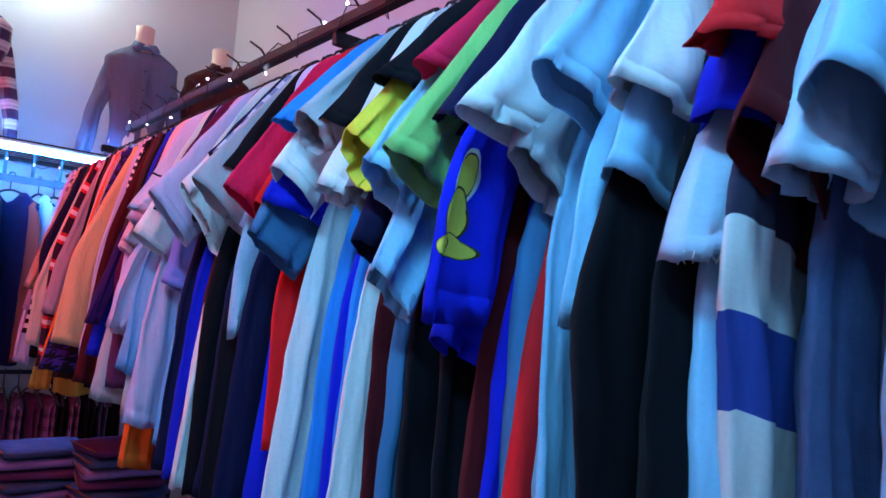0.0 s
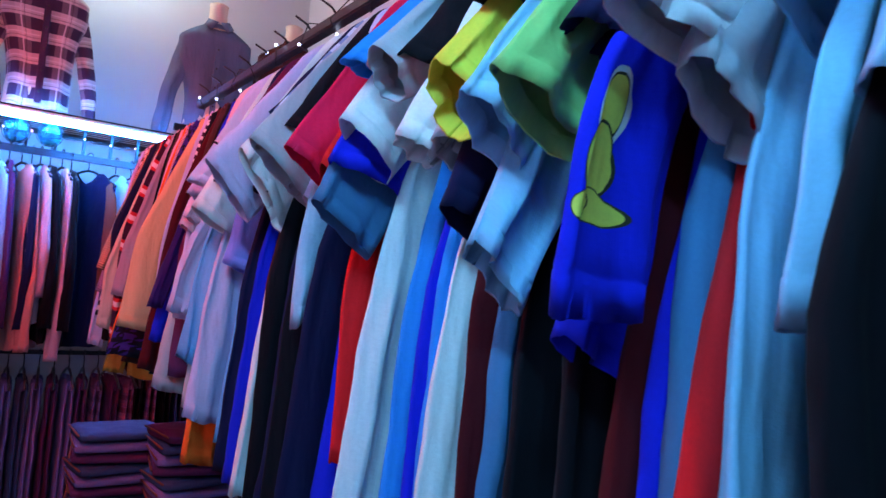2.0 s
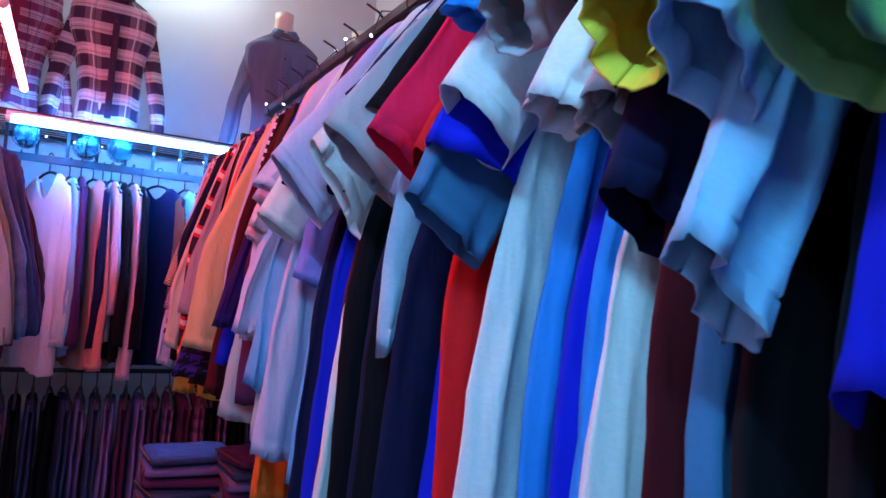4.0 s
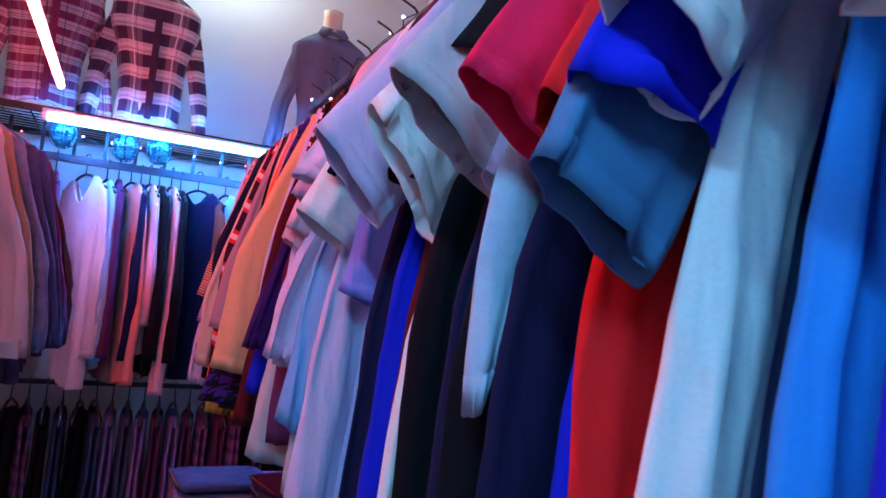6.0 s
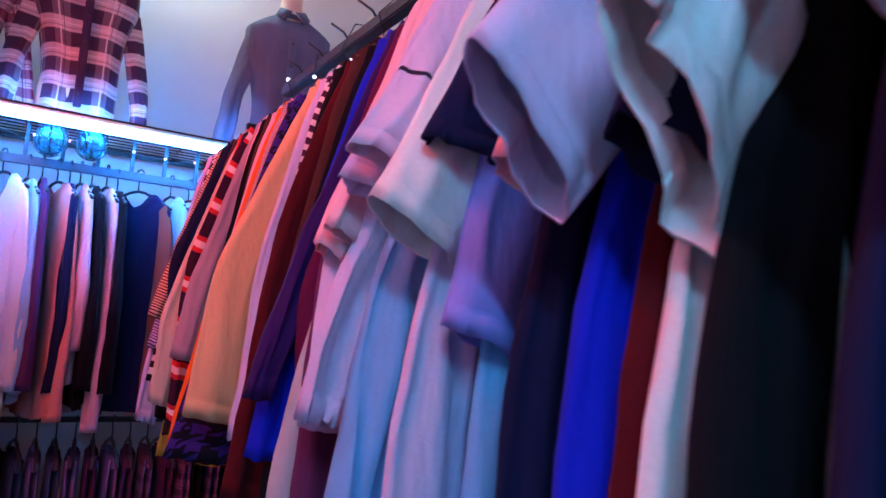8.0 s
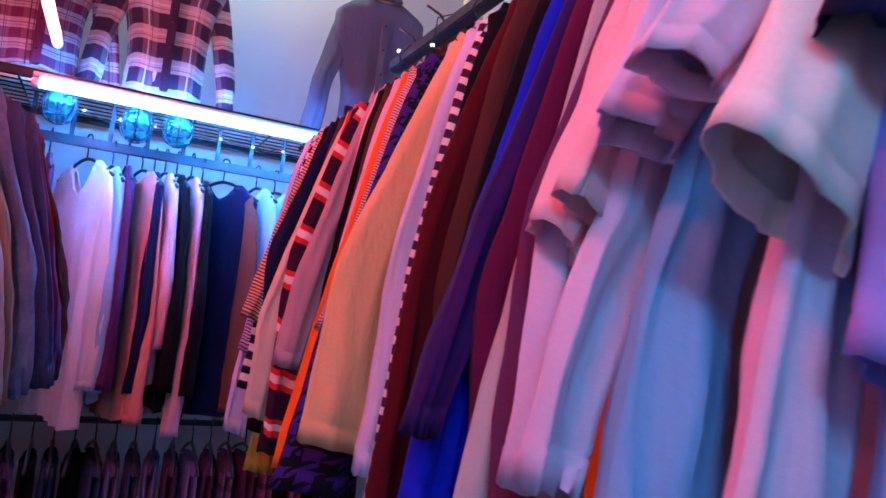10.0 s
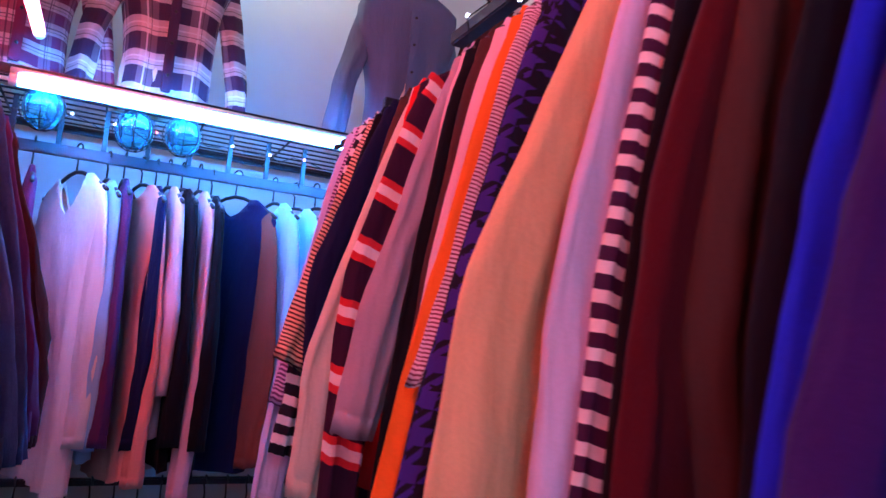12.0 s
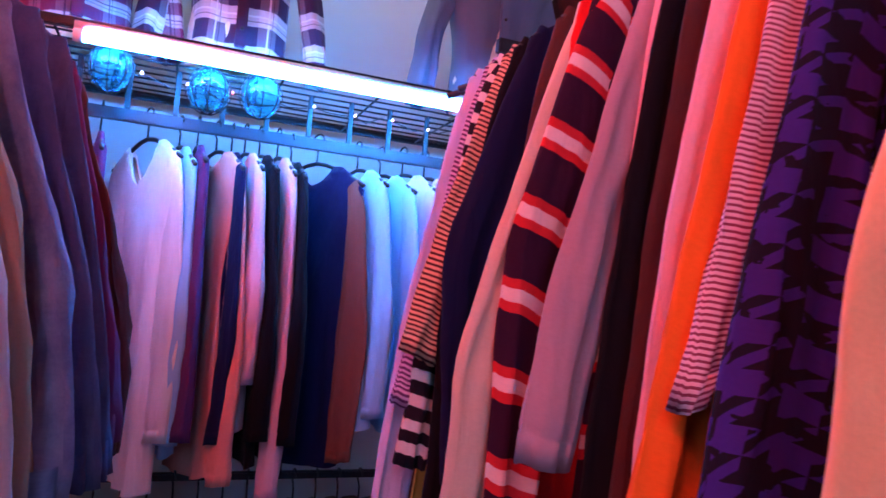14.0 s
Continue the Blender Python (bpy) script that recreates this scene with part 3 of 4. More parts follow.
top(0.418, SKY, "sky blue", (0.47, 1.47), (0.482, 1.02), (0.575, 1.01), length=0.95)
tee(0.439, GREY, "beige-grey", (0.44, 1.55), (0.50, 1.495), gape=0.019)
top(0.45, RED, "red", (0.485, 1.40), (0.462, 1.04), length=0.88)
top(0.468, STEEL, "steel blue", (0.48, 1.45), (0.49, 1.05), length=0.9)
top(0.487, ROYAL, "deep royal blue", (0.485, 1.36), (0.465, 1.04), length=0.88)
tee(0.453, WHITE, "white", (0.38, 1.574), (0.55, 1.54), gape=0.022, sleeve_folds=0.008)
tee(0.488, ROYALPRINT, "royal blue yellow-print", (0.39, 1.388), (0.475, 1.384), mid=(0.402, 1.54), gape=0.014, length=0.82)
top(0.515, MAROON, "dark red", (0.49, 1.38), (0.468, 1.04), length=0.88)
tee(0.515, NAVY, "navy", (0.405, 1.585), (0.47, 1.57))
tee(0.537, ROYAL, "royal blue", (0.447, 1.372), (0.53, 1.32), gape=0.019, sleeve_folds=0.015, length=0.8)
top(0.565, BLACK, "black", (0.48, 1.42), (0.475, 1.04), (0.575, 1.03), length=0.9)
tee(0.575, CRIMSON, "crimson", (0.42, 1.655), (0.52, 1.635))
tee(0.55, GREEN, "apple green", (0.371, 1.551), (0.468, 1.495), gape=0.02)
top(0.622, BLACK, "black", (0.48, 1.42), (0.475, 1.05), length=0.9)
tee(0.604, SKY, "pale blue", (0.412, 1.435), (0.456, 1.383), gape=0.016, sleeve_folds=0.014)
tee(0.60, SKY, "pale blue white-hemmed", (0.385, 1.548), (0.445, 1.493), gape=0.02)
top(0.655, STEEL, "steel blue", (0.48, 1.40), (0.465, 1.04), (0.545, 1.03), length=0.9)
tee(0.662, BLACK, "black", (0.43, 1.66), (0.53, 1.64))
tee(0.676, YELLOW, "yellow", (0.41, 1.593), (0.44, 1.526), gape=0.029, sleeve_folds=0.014)
top(0.685, MAROON, "dark red", (0.475, 1.43), (0.468, 1.03), length=0.88)
tee(0.70, NAVY, "navy", (0.44, 1.475), (0.51, 1.43), gape=0.019)
tee(0.716, GREY, "slate grey", (0.44, 1.537), (0.485, 1.505), gape=0.016)
top(0.722, WHITE, "white", (0.475, 1.38), (0.448, 1.06), (0.52, 1.05), length=0.88)
top(0.745, AZURE, "azure blue", (0.475, 1.42), (0.47, 1.05), length=0.88)
tee(0.757, WHITE, "white", (0.42, 1.541), (0.462, 1.515), gape=0.020)
top(0.772, ROYAL, "royal blue", (0.48, 1.40), (0.47, 1.05), length=0.88)
tee(0.79, BLACK, "black", (0.43, 1.63), (0.52, 1.60))
top(0.895, WHITE, "cream white", (0.487, 1.42), (0.448, 1.07), (0.525, 1.06), length=0.9, gape=0.018)
tee(0.815, GREY, "pale grey", (0.415, 1.642), (0.455, 1.59), gape=0.023)
top(0.83, AZURE, "azure blue", (0.495, 1.40), (0.475, 1.05), length=0.85)
tee(0.885, WHITE, "white", (0.42, 1.578), (0.486, 1.512), gape=0.028)
tee(0.88, AZURE, "azure blue", (0.41, 1.64), (0.46, 1.628), gape=0.014)
top(0.97, RED, "red", (0.488, 1.42), (0.487, 1.172), (0.545, 1.164), length=0.75)
tee(0.91, ROYAL, "royal blue", (0.422, 1.534), (0.54, 1.49), gape=0.024)
tee(0.922, STEEL, "steel blue", (0.412, 1.49), (0.494, 1.424), gape=0.02)
top(1.015, ROYAL, "royal blue", (0.51, 1.36), (0.485, 1.06), length=0.85)
tee(0.95, RED, "red", (0.43, 1.535), (0.482, 1.464), gape=0.022)
tee(1.025, CRIMSON, "crimson", (0.409, 1.561), (0.50, 1.50), gape=0.017)
tee(1.075, LILAC, "pale lilac", (0.465, 1.507), (0.505, 1.474), gape=0.016)
top(1.045, NAVY, "dark navy", (0.47, 1.42), (0.446, 1.06), (0.56, 1.05), length=0.85)
top(1.065, PALEDENIM, "pale blue", (0.46, 1.50), (0.46, 1.325), (0.472, 1.335), gape=0.007, sleeve_folds=0.005)
tee(1.085, BLACK, "black", (0.43, 1.60), (0.54, 1.55))
top(1.105, BLACK, "black", (0.47, 1.40), (0.457, 1.03), (0.56, 1.02), length=0.85)
tee(1.135, GREYSTRIPE, "grey and blue banded", (0.43, 1.63), (0.53, 1.59))
tee(1.155, NAVY, "navy", (0.43, 1.63), (0.53, 1.60))
top(1.148, NAVY, "navy", (0.485, 1.42), (0.462, 1.06), (0.55, 1.05), length=0.85)
tee(1.10, GREY, "soft grey", (0.386, 1.577), (0.485, 1.49), gape=0.017)
tee(1.233, WHITE, "white", (0.416, 1.58), (0.50, 1.462), gape=0.022, sleeve_folds=0.014)
top(1.215, BLACK, "black", (0.48, 1.42), (0.47, 1.05), (0.56, 1.04), length=0.82)
tee(1.26, NAVY, "navy", (0.45, 1.53), (0.55, 1.49))
top(1.265, WHITE, "white", (0.49, 1.36), (0.465, 1.05), length=0.8)
top(1.295, MAROON, "dark red", (0.50, 1.38), (0.475, 1.04), length=0.8)
top(1.33, ROYAL, "deep blue", (0.495, 1.40), (0.475, 1.05), length=0.8)
tee(1.359, PINK, "pale pink", (0.448, 1.525), (0.50, 1.505), gape=0.022)
top(1.40, NAVY, "dark navy", (0.50, 1.40), (0.48, 1.05), (0.57, 1.04), length=0.86)
tee(1.464, PURPLE, "violet", (0.481, 1.411), (0.575, 1.372), gape=0.018)
top(1.475, LIGHTBLUE, "light blue", (0.525, 1.38), (0.50, 1.08), length=0.8)
tee(1.415, MAGENTA, "magenta", (0.45, 1.62), (0.53, 1.58))
top(1.517, LILAC, "pale lilac grey", (0.48, 1.44), (0.448, 1.12), (0.525, 1.10), length=0.8, gape=0.018)
tee(1.318, LILAC, "pale lilac", (0.389, 1.573), (0.47, 1.478), gape=0.02)
tee(1.466, NAVY, "navy", (0.45, 1.556), (0.525, 1.54), gape=0.019)
top(1.49, TEAL, "teal", (0.55, 1.35), (0.54, 1.02), length=0.9, half=0.18)
tee(1.497, WHITE, "white", (0.423, 1.508), (0.51, 1.45), gape=0.024)
top(1.60, LIGHTBLUE, "light blue flared", (0.475, 1.43), (0.45, 1.225), (0.51, 1.18), gape=0.024, length=0.76, sleeve_folds=0.016)
tee(1.563, LILACTRIM, "lilac dark-lined", (0.423, 1.564), (0.48, 1.545), gape=0.018)
tee(1.613, LILAC, "lilac", (0.438, 1.543), (0.507, 1.52), gape=0.017)
top(1.61, GREY, "grey", (0.49, 1.40), (0.47, 1.12), length=0.8)
tee(1.66, PINK, "pale pink", (0.445, 1.50), (0.50, 1.475), gape=0.014)
top(1.655, LILAC, "lilac", (0.452, 1.42), (0.433, 1.305), (0.475, 1.297), gape=0.014)
tee(1.70, PINK, "pink ribbed", (0.45, 1.484), (0.492, 1.456), gape=0.017)
top(1.69, ORANGE, "orange", (0.52, 1.35), (0.50, 0.99), length=0.92, half=0.185)
top(1.725, LILAC, "lilac", (0.475, 1.50), (0.46, 1.288), (0.52, 1.276), length=0.72)
top(1.765, PLUM, "plum", (0.485, 1.50), (0.475, 1.16), length=0.72)
top(1.80, GREY, "grey", (0.475, 1.30), (0.45, 1.126), (0.545, 1.106), length=0.72)
top(1.835, MAGENTA, "dark magenta", (0.485, 1.43), (0.50, 1.2), length=0.74)
top(1.85, DEEPVIOLET, "deep violet", (0.48, 1.475), (0.436, 1.30), (0.468, 1.297))
top(1.89, ROYAL, "deep blue", (0.50, 1.47), (0.455, 1.22), (0.515, 1.21))
top(1.93, BLACK, "black", (0.505, 1.45), (0.49, 1.12))
top(1.985, BROWN, "dark brown", (0.515, 1.45), (0.545, 1.2), (0.60, 1.19))
top(2.01, MAROON, "dark maroon", (0.505, 1.55), (0.46, 1.14), (0.54, 1.12))
top(2.055, BLACK, "black", (0.53, 1.52), (0.50, 1.12), (0.575, 1.1), length=0.78)
top(2.085, NAVYSTRIPE, "navy and white striped", (0.528, 1.50), (0.495, 1.16), (0.545, 1.15), gape=0.014)
top(2.125, LILAC, "pale lilac", (0.515, 1.5), (0.495, 1.2), (0.55, 1.19))
top(2.182, PEACH, "peach twill", (0.456, 1.46), (0.434, 1.228), (0.555, 1.2), gape=0.018, sleeve_folds=0.006)
top(2.205, BWSTRIPE, "dark striped", (0.6, 1.6), (0.6, 1.2), half=0.17)
top(2.285, DOGTOOTH, "black and violet dogtooth", (0.49, 1.42), (0.43, 1.14), (0.56, 1.12), gape=0.022, length=0.8)
top(2.33, PINKSTRIPE, "pink fine-striped", (0.515, 1.5), (0.48, 1.367), (0.50, 1.375), gape=0.01)
top(2.36, ORANGE, "orange", (0.485, 1.37), (0.447, 1.15), (0.50, 1.14))
top(2.40, PINK, "pink", (0.525, 1.5), (0.49, 1.2))
top(2.44, BROWN, "dark brown", (0.53, 1.45), (0.50, 1.1))
top(2.475, BLACK, "black", (0.53, 1.45), (0.50, 1.12))
top(2.49, PINK, "dusty pink", (0.545, 1.5), (0.53, 1.25))
top(2.515, MAUVE, "mauve", (0.487, 1.46), (0.462, 1.291), (0.522, 1.283))
top(2.63, VARSITY, "black, red and white striped", (0.49, 1.476), (0.49, 1.13), (0.54, 1.12), gape=0.018)
top(2.655, RED, "red", (0.56, 1.5), (0.54, 1.2))
top(2.66, BEIGE, "beige", (0.463, 1.386), (0.454, 1.182), (0.502, 1.165), gape=0.018)
top(2.715, BROWN, "brown", (0.53, 1.45), (0.50, 1.1))
top(2.785, NAVY, "navy", (0.482, 1.49), (0.505, 1.2), (0.56, 1.19))
top(2.83, BLACK, "black", (0.51, 1.45), (0.50, 1.12))
top(2.91, BWSTRIPE, "black and white striped", (0.51, 1.4), (0.484, 1.20), (0.53, 1.19))
top(2.865, BROWNSTRIPE, "brown and orange striped", (0.498, 1.5), (0.462, 1.363), (0.515, 1.342), gape=0.022)
top(2.93, PURPLESTRIPE, "purple striped", (0.52, 1.5), (0.478, 1.283), (0.53, 1.27), gape=0.018)
top(2.99, LILAC, "pale lilac", (0.505, 1.4), (0.475, 1.09), (0.53, 1.075))
top(3.06, MUSTARD, "mustard", (0.60, 1.4), (0.55, 0.98), length=0.92, half=0.16)
top(3.11, BROWN, "brown", (0.61, 1.4), (0.57, 1.0), length=0.9, half=0.16)

# loose threads along the frayed denim hem
fray = thing("frayed_threads", pose(0.435, 0.262, 1.452), "pale loose threads hanging from a frayed denim hem", "threads", RACK)
rf = random.Random(8)
for i in range(46):
    fx = rf.uniform(0.0, 0.064)
    fy, fz = rf.choice((-1, 1)) * 0.02 * math.sin(3.14 * fx / 0.065), 0.2 * fx
    part("thread", tube_bm(bmesh.new(), [(fx, fy, fz), (fx + rf.uniform(-0.002, 0.002), fy, fz - 0.005), (fx + rf.uniform(-0.004, 0.004), fy + rf.uniform(-0.003, 0.003), fz - rf.uniform(0.006, 0.011))], 0.0005, 4), WHITE, fray)

rack = thing("clothes_rack", pose(0, 0, 0), "long black steel clothes rack with a flat top bar", "clothes rack")
part("hanging_rail", tube_bm(bmesh.new(), [(RX, -0.6, 1.94), (RX, 3.25, 1.94)], 0.012, 12), MAT_STEEL, rack)
box("top_bar", 0.735, 0.765, -0.6, 2.85, 1.985, 2.012, MAT_BLACK, rack, 0.003)
for yy in (-0.58, 1.3, 3.2):
    box("post", 1.02, 1.05, yy, yy + 0.03, 0, 2.03, MAT_BLACK, rack, 0.003)
    box("arm", 0.74, 1.02, yy + 0.005, yy + 0.025, 1.955, 1.985, MAT_BLACK, rack, 0.002)
for i in range(22):
    yy = -0.4 + i * 0.148
    part("prong", tube_bm(bmesh.new(), [(0.75, yy, 2.008), (0.735, yy + 0.004, 2.028), (0.705, yy + 0.01, 2.043)], 0.0028, 6), MAT_BLACK, rack)


# ---- fairy lights ----
def fairy_lights(label, pts, mats, step):
    ob = thing("fairy_lights", Matrix.Translation(pts[0]), label, "string lights")
    o = Vector(pts[0])
    part("cable", tube_bm(bmesh.new(), [Vector(p) - o for p in pts], 0.0016, 5), MAT_WIRE, ob)
    for i in range(1, len(pts), step):
        bm = bmesh.new()
        bmesh.ops.create_uvsphere(bm, u_segments=8, v_segments=6, radius=0.0042, matrix=Matrix.Translation(Vector(pts[i]) - o + Vector((0, 0, 0.004))))
        part("led", bm, mats[i % len(mats)], ob)
    return ob


r = random.Random(4)
fairy_lights("string of tiny lights wound round the top bar", [(0.75 + 0.03 * math.cos(i * 1.7), -0.3 + i * 0.05, 2.0 + 0.03 * math.sin(i * 1.7)) for i in range(63)], [MAT_COOLLED], 3)
fairy_lights("string of tiny coloured lights under the display shelf", [(-0.2 + i * 0.036, 3.80 + r.uniform(-0.02, 0.02), 1.93 + r.uniform(-0.012, 0.012)) for i in range(36)], [MAT_WARMLED, MAT_REDLED, MAT_WARMLED, MAT_COOLLED], 3)

# ---- display shelf and rack against the end wall ----
shelf = thing("display_shelf", pose(0, 0, 0), "black wire display shelf with hanging rail below", "shelf")
box("front_bar", -1.0, 1.6, 3.725, 3.745, 2.005, 2.03, MAT_BLACK, shelf, 0.003)
box("back_bar", -1.0, 1.6, 4.30, 4.32, 2.005, 2.03, MAT_BLACK, shelf, 0.003)
for i in range(9):
    yy = 3.79 + i * 0.06
    part("wire", tube_bm(bmesh.new(), [(-1.0, yy, 2.015), (1.6, yy, 2.015)], 0.003, 6), MAT_BLACK, shelf)
for i in range(10):
    xx = -0.95 + i * 0.27
    part("cross_wire", tube_bm(bmesh.new(), [(xx, 3.74, 2.01), (xx, 4.31, 2.01)], 0.0035, 6), MAT_BLACK, shelf)
box("hanging_rail", -1.0, 1.6, 3.942, 3.958, 1.852, 1.886, MAT_RAIL, shelf, 0.003)
for i in range(22):
    xx = -0.95 + i * 0.12
    box("drop_bracket", xx, xx + 0.014, 3.944, 3.956, 1.886, 2.008, MAT_BLACK, shelf, 0.002)
for xx in (-0.98, 1.56):
    box("upright", xx, xx + 0.03, 4.28, 4.31, 0, 2.01, MAT_BLACK, shelf, 0.003)
box("lower_rail", -1.0, 1.6, 3.90, 3.92, 0.93, 0.95, MAT_BLACK, shelf, 0.003)
for xx in (-0.98, 1.56):
    box("lower_arm", xx, xx + 0.03, 3.90, 4.29, 0.925, 0.95, MAT_BLACK, shelf, 0.003)


def cage_ball(x, y, z, rad):
    ob = thing("glass_lantern", pose(x, y, z), "turquoise glass ball lantern in a wire cage", "lantern", "glass lanterns")
    bm = bmesh.new()
    bmesh.ops.create_uvsphere(bm, u_segments=20, v_segments=12, radius=rad)
    for v in bm.verts:
        v.co = crumple(v.co, x, 0.004, 14)
        v.co.z *= 1.08
    part("globe", bm, MAT_GLASS, ob)
    for k in range(4):
        a = k * math.pi / 4
        pts = [(math.cos(a) * math.cos(t) * (rad + 0.004), math.sin(a) * math.cos(t) * (rad + 0.004), math.sin(t) * (rad + 0.004) * 1.08) for t in [j * 6.28318 / 20 for j in range(21)]]
        part("wire", tube_bm(bmesh.new(), pts, 0.0016, 5), MAT_BLACK, ob)
    part("cap", tube_bm(bmesh.new(), [(0, 0, rad), (0, 0, rad + 0.02), (0, 0, rad + 0.03)], [0.02, 0.018, 0.008], 12), MAT_BLACK, ob)


for x, z in ((-0.02, 1.945), (0.21, 1.93), (0.34, 1.94)):
    cage_ball(x, 3.80, z, 0.052)

BACK = "garments on the end-wall rack"


def end_top(x, mat, colour, turn=100, length=0.72, cuff_z=1.06, z=1.81, fore=0.055, wide=0.08, arm_mat=None, scoop=0.05):
    """A top on the end-wall rack; its near sleeve hangs down from the front shoulder."""
    SEED[0] += 1
    q = random.Random(SEED[0])
    m = pose(x, 3.95, z + q.uniform(-0.008, 0.008), 0, q.uniform(-1.5, 1.5), turn + q.uniform(-2, 2))
    d = z - cuff_z
    cut = ([(0.205 + fore, -d * 0.62), (0.20 + fore * 0.6, -d)], [(0.16 - wide * 0.2, -d * 0.6), (0.20 + fore * 0.6 - wide, -d - 0.01)])
    shirt("long_sleeved_top", m, mat, colour + " top hung on the end-wall rack", BACK, arm="long", length=length, cut=cut, gape=0.026, sleeve_folds=0.007,
          half=0.19, depth=0.015, hem_depth=0.022, folds=0.006, arm_mat=arm_mat, scoop=scoop)
    hanger(m, "hangers of the end-wall rack")


end_top(-0.62, GREY, "grey long-sleeved")
end_top(-0.52, WHITE, "white long-sleeved")
end_top(-0.42, BLACK, "black long-sleeved")
end_top(-0.32, SKY, "pale blue long-sleeved")
end_top(-0.22, BLACK, "black long-sleeved")
end_top(-0.12, NAVY, "navy long-sleeved")
end_top(-0.04, PLUM, "plum long-sleeved", 96)
end_top(0.075, WHITE, "white scoop-necked", 116, length=0.88, cuff_z=1.05, scoop=0.13)
end_top(0.155, SKY, "pale blue long-sleeved", 104, length=0.8)
end_top(0.20, PLUM, "plum long-sleeved", 96)
end_top(0.25, SALMON, "pale salmon long-sleeved", 108, cuff_z=0.96, fore=0.06, length=0.85)
end_top(0.29, NAVY, "navy long-sleeved", 98)
end_top(0.325, PINK, "pink long-sleeved", 100, cuff_z=1.2)
end_top(0.365, BLACK, "black long-sleeved", 98, length=0.82)
end_top(0.415, PINK, "pink long-sleeved", 98, cuff_z=0.92, wide=0.06)
end_top(0.455, BLACK, "black long-sleeved", 96, length=0.82)
end_top(0.53, NAVY, "dark navy rust-sleeved", 122, length=0.84, cuff_z=1.0, arm_mat=RUST, scoop=0.07)
end_top(0.65, SKY, "light blue long-sleeved", 104, cuff_z=1.12)
end_top(0.72, SKY, "light blue long-sleeved", 106, cuff_z=1.12)
end_top(0.79, LILAC, "lilac long-sleeved", 106)
end_top(0.86, PINK, "pink long-sleeved", 104)
end_top(0.94, GREY, "grey long-sleeved")
end_top(1.04, SKY, "light blue long-sleeved")


def trousers(x, mat, colour, seed):
    q = random.Random(seed)
    m = pose(x, 3.91, 0.87, 0, q.uniform(-2, 2), 90 + q.uniform(-8, 8))
    ob = thing("folded_trousers", m, colour + " trousers folded over a hanger on the low rail", "trousers", "trousers on the low rail")
    for side, sg in (("front_leg", -1), ("back_leg", 1)):
        n, k = 16, 20
        rings = []
        L = q.uniform(0.55, 0.62)
        for i in range(n + 1):
            s = i / n
            w, d = 0.11 + 0.03 * s, 0.011 + 0.006 * s
            rings.append([crumple((w * math.cos(6.28318 * j / k), sg * 0.013 + d * math.sin(6.28318 * j / k) + 0.006 * math.sin(9 * w * math.cos(6.28318 * j / k) * 6 + seed) * s, -0.06 - L * s), seed + sg, 0.006) for j in range(k)])
        part(side, rings_bm(rings, lambda i, j: (j / k * 0.5, i / n * L)), mat, ob)
    bm = rings_bm([[(0.115 * math.cos(6.28318 * j / 16), 0.02 * math.sin(6.28318 * j / 16), z) for j in range(16)] for z in (-0.045, -0.09)], lambda i, j: (j / 40, i * 0.04))
    part("waistband", bm, mat, ob)
    hanger(m, "hangers of the low rail")


for i in range(34):
    mat, colour = [(TARTAN, "dark tartan"), (INDIGO, "indigo"), (BLACK, "black"), (PLUM, "dark plum"), (DARKDENIM, "dark denim")][(i * 7 + i // 3) % 5]
    trousers(-0.95 + i * 0.062, mat, colour, i + 40)


# ---- dressed torsos on the shelf ----
def torso(x, y, z, turn, scale=1.0):
    prof = [(0.0, 0.150, 0.100), (0.12, 0.150, 0.105), (0.25, 0.125, 0.09), (0.38, 0.15, 0.105), (0.5, 0.17, 0.105), (0.58, 0.175, 0.085), (0.62, 0.13, 0.065),
            (0.645, 0.065, 0.055), (0.68, 0.05, 0.05), (0.74, 0.047, 0.048), (0.775, 0.05, 0.05), (0.785, 0.03, 0.03), (0.786, 0.002, 0.002)]
    slim = [(h, a * (0.84 if h < 0.64 else 1.0), b * (0.8 if h < 0.64 else 0.9)) for h, a, b in prof]
    bm = rings_bm([[(a * math.cos(6.28318 * k / 28), b * math.sin(6.28318 * k / 28), h) for k in range(28)] for h, a, b in slim], lambda i, k: (k / 28, i / 12))
    ob = part("mannequin_torso", bm, MAT_SKIN)
    ob.matrix_basis = pose(x, y, z, 0, 0, turn) @ Matrix.Scale(scale, 4)
    return tagged(ob, "cream headless mannequin torso standing on the shelf", "mannequin", "mannequin torsos")


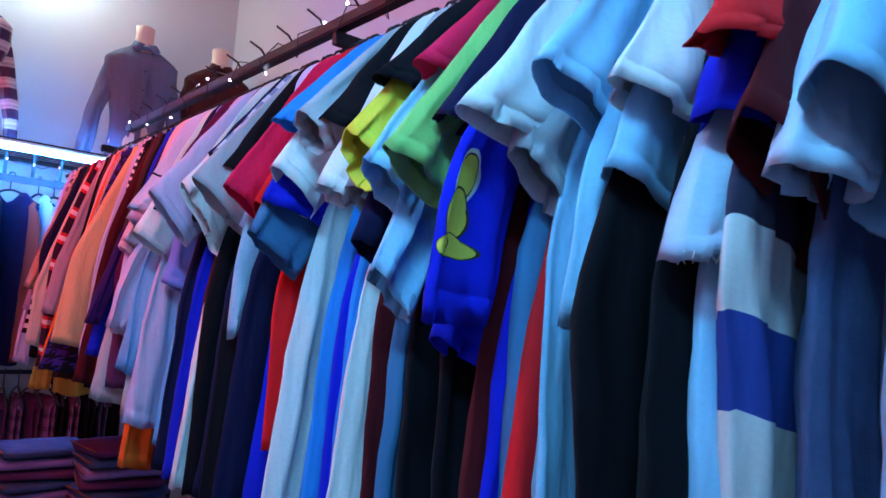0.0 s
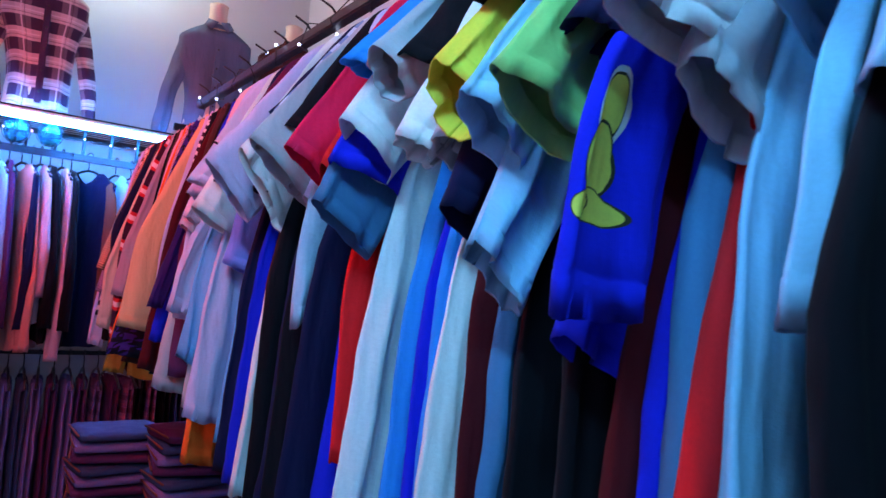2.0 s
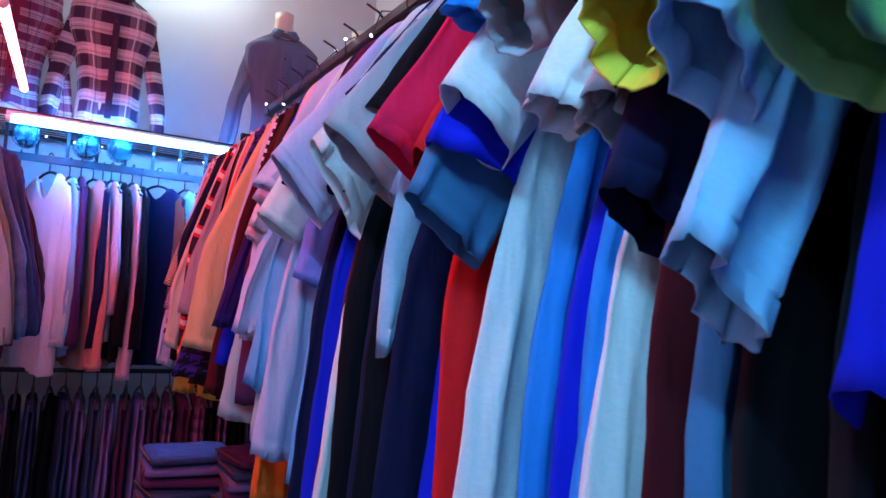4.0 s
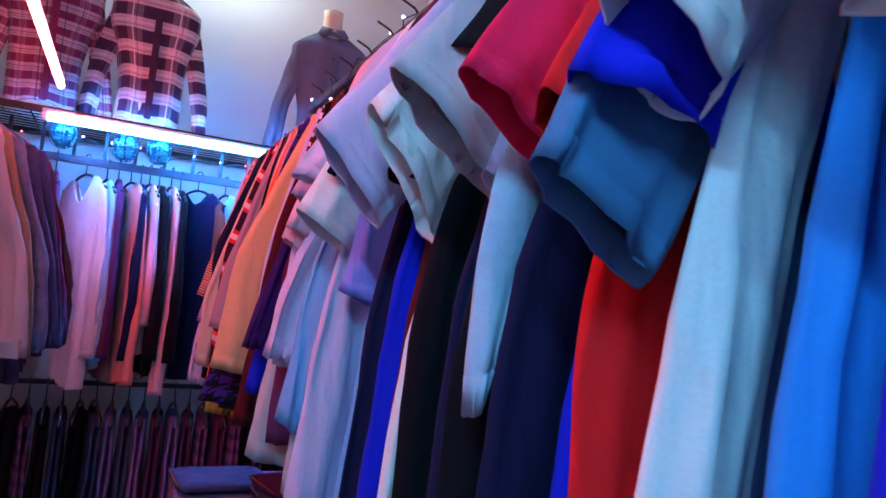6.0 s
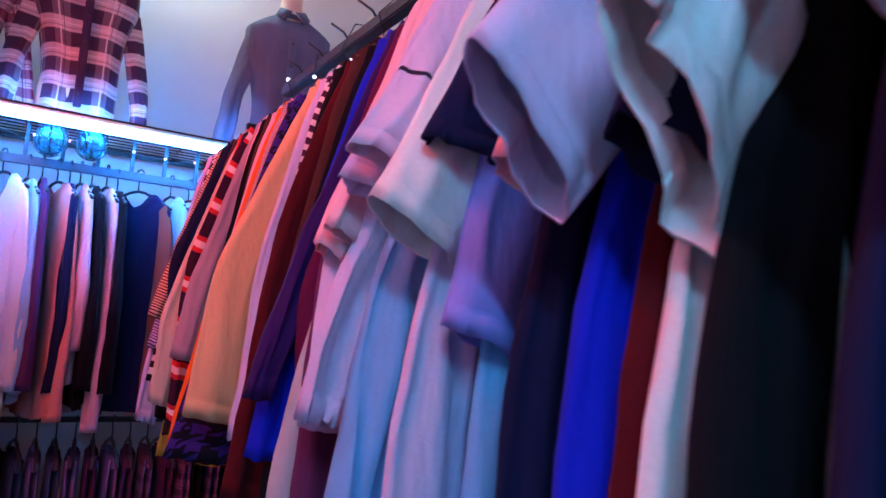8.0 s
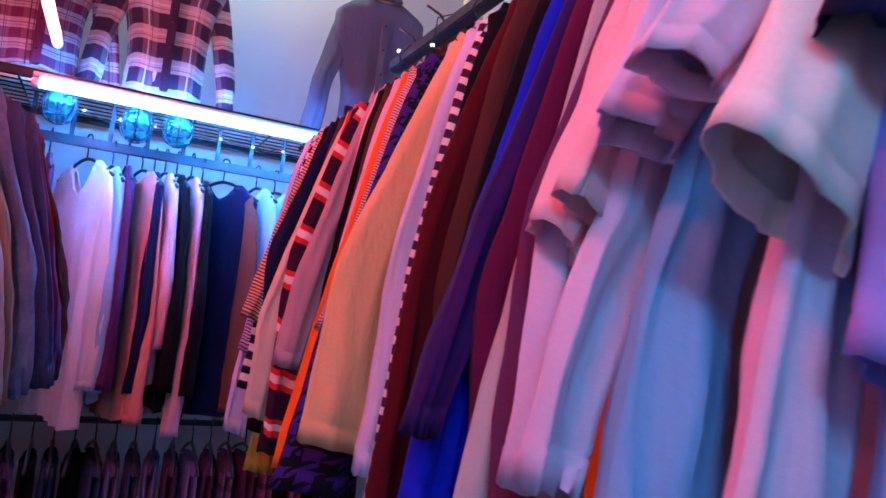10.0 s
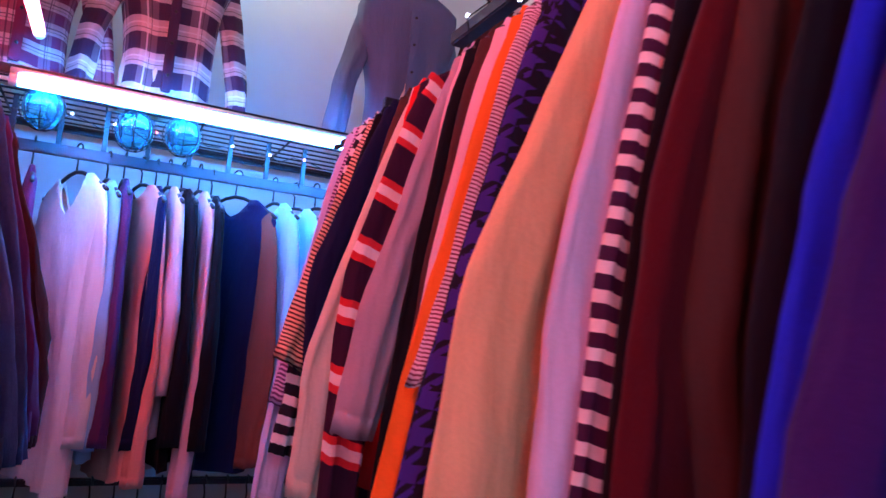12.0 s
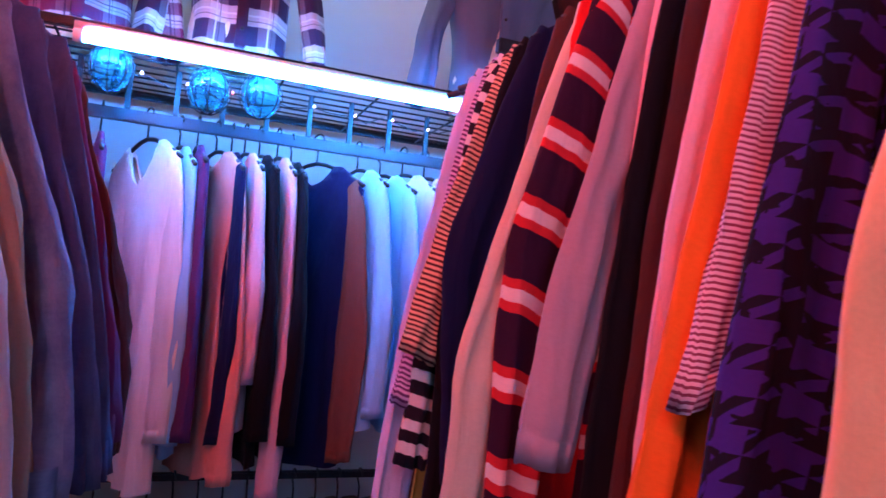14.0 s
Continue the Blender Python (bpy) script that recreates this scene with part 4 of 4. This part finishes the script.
def worn(name, x, y, z, turn, mat, label, buttons=None, length=0.62):
    m = pose(x, y, z, 0, 0, turn)
    ob = shirt(name, m, mat, label, "shirts on the torsos", arm="long", length=length, out=0.09, drop=0.58, wide=0.05, half=0.185, depth=0.105,
               hem_depth=0.11, folds=0.006, worn=True)
    # folded shirt collar, two points
    for sg in (-1, 1):
        bm = bmesh.new()
        vs = [bm.verts.new(p) for p in ((sg * 0.005, -0.082, 0.012), (sg * 0.055, -0.05, 0.03), (sg * 0.075, -0.075, -0.012), (sg * 0.045, -0.112, -0.04),
                                        (sg * 0.005, -0.072, 0.014), (sg * 0.05, -0.04, 0.032), (sg * 0.07, -0.062, -0.016), (sg * 0.04, -0.098, -0.044))]
        for f in ((0, 1, 2, 3), (7, 6, 5, 4), (0, 4, 5, 1), (1, 5, 6, 2), (2, 6, 7, 3), (3, 7, 4, 0)):
            bm.faces.new([vs[i] for i in f])
        bm.loops.layers.uv.new("cloth")
        part("collar_point", bm, mat, ob)
    box("placket", -0.014, 0.014, -0.126, -0.108, -length + 0.02, -0.12, mat, ob, 0.003)
    for i in range(5):
        bm = bmesh.new()
        tube_bm(bm, [(0, -0.13, -0.15 - i * 0.1), (0, -0.125, -0.15 - i * 0.1)], 0.005, 10)
        part("button", bm, buttons or MAT_PLASTIC, ob)
    return ob


for x, turn, mat, nm, label in ((1.07, -6, BLOUSE, "blouse", "slate grey buttoned blouse on a mannequin torso"),
                               (0.27, 4, PLAID, "flannel_shirt", "dark plaid flannel shirt on a mannequin torso"),
                               (-0.13, 8, PINKPLAID, "flannel_shirt", "rose plaid shirt on a mannequin torso"),
                               (1.5, -10, BROWN, "blouse", "brown ruffled blouse on a mannequin torso")):
    torso(x, 3.98, 2.03, turn)
    worn(nm, x, 3.98, 2.68, turn, mat, label)
torso(-0.55, 3.9, 2.03, 12)
worn("checked_shirt", -0.55, 3.9, 2.68, 12, GINGHAM, "navy and white gingham shirt on a mannequin torso")

# ---- jacket rack across the aisle ----
LEFT = "garments on the jacket rack"
jr = thing("jacket_rack", pose(0, 0, 0), "black steel rail holding denim jackets", "clothes rack")
part("hanging_rail", tube_bm(bmesh.new(), [(-0.27, 2.4, 1.87), (-0.19, 3.45, 1.87)], 0.012, 12), MAT_STEEL, jr)
for yy in (2.42, 3.42):
    box("post", -0.24, -0.21, yy, yy + 0.03, 0, 1.87, MAT_BLACK, jr, 0.003)
    box("foot", -0.36, 0.04, yy, yy + 0.03, 0, 0.03, MAT_BLACK, jr, 0.003)
JACKETS = ((2.62, -0.262, GREY, "pale grey"), (2.70, -0.25, OLIVE, "olive beige"), (2.79, -0.228, DENIM, "faded denim"), (2.88, -0.207, DARKDENIM, "dark denim"),
           (2.97, -0.19, DARKDENIM, "dark denim"), (3.06, -0.19, PLUM, "maroon"), (3.15, -0.19, BROWN, "brown"))
for i, (yy, xx, mat, colour) in enumerate(JACKETS):
    m = spot(yy, 500 + i, 5, x=xx, z=1.80)
    shirt("jacket", m, mat, colour + " jacket hung on the jacket rack", LEFT, arm="long", out=0.1, drop=0.56, length=0.72, wide=0.06, hem_depth=0.04, category="jacket", cuff=mat)
    hanger(m, "hangers of the jacket rack")


# ---- folded jeans on a low table under the rack ----
tb = thing("low_table", pose(0.78, 3.05, 0), "low dark table under the long rack", "table")
box("tabletop", -0.25, 0.25, -0.5, 0.45, 0.42, 0.45, MAT_BLACK, tb, 0.004)
for sx in (-0.22, 0.2):
    for sy in (-0.47, 0.4):
        box("leg", sx, sx + 0.03, sy, sy + 0.03, 0, 0.42, MAT_BLACK, tb, 0.003)


def folded(x, y, z, turn, mat, label, seed):
    ob = thing("folded_jeans", pose(x, y, z, 0, 0, turn), label, "jeans", "folded jeans on the low table")
    rings, k = [], 28
    for px, g in ((-0.15, 0.6), (-0.148, 0.9), (-0.12, 1), (0, 1), (0.12, 1), (0.148, 0.9), (0.15, 0.6)):
        ring = []
        for j in range(k):
            a = 6.28318 * j / k
            c, s = math.cos(a), math.sin(a)
            ring.append(crumple((px, 0.13 * g * math.copysign(abs(c) ** 0.4, c), 0.021 + 0.02 * g * math.copysign(abs(s) ** 0.7, s)), seed, 0.004))
        rings.append(ring)
    bm = rings_bm(rings, lambda i, j: (j / k * 0.5, i * 0.05))
    bm.faces.new([v for v in bm.verts][:k][::-1])
    bm.faces.new([v for v in bm.verts][-k:])
    part("folded_leg", bm, mat, ob)
    part("hem", tube_bm(bmesh.new(), [(-0.156, -0.11, 0.03), (-0.158, 0, 0.032), (-0.156, 0.11, 0.03)], 0.004, 6), RUST, ob)


for (x, y), cnt in (((0.66, 3.2), 7), ((0.9, 2.95), 8), ((0.92, 3.28), 6)):
    for i in range(cnt):
        folded(x + 0.01 * ((i * 3) % 3 - 1), y, 0.45 + i * 0.042, 6 * ((i * 5) % 4 - 1.5), [DARKDENIM, PLUM, INDIGO][i % 3], "dark folded jeans stacked on the low table", i + x * 9 + y)
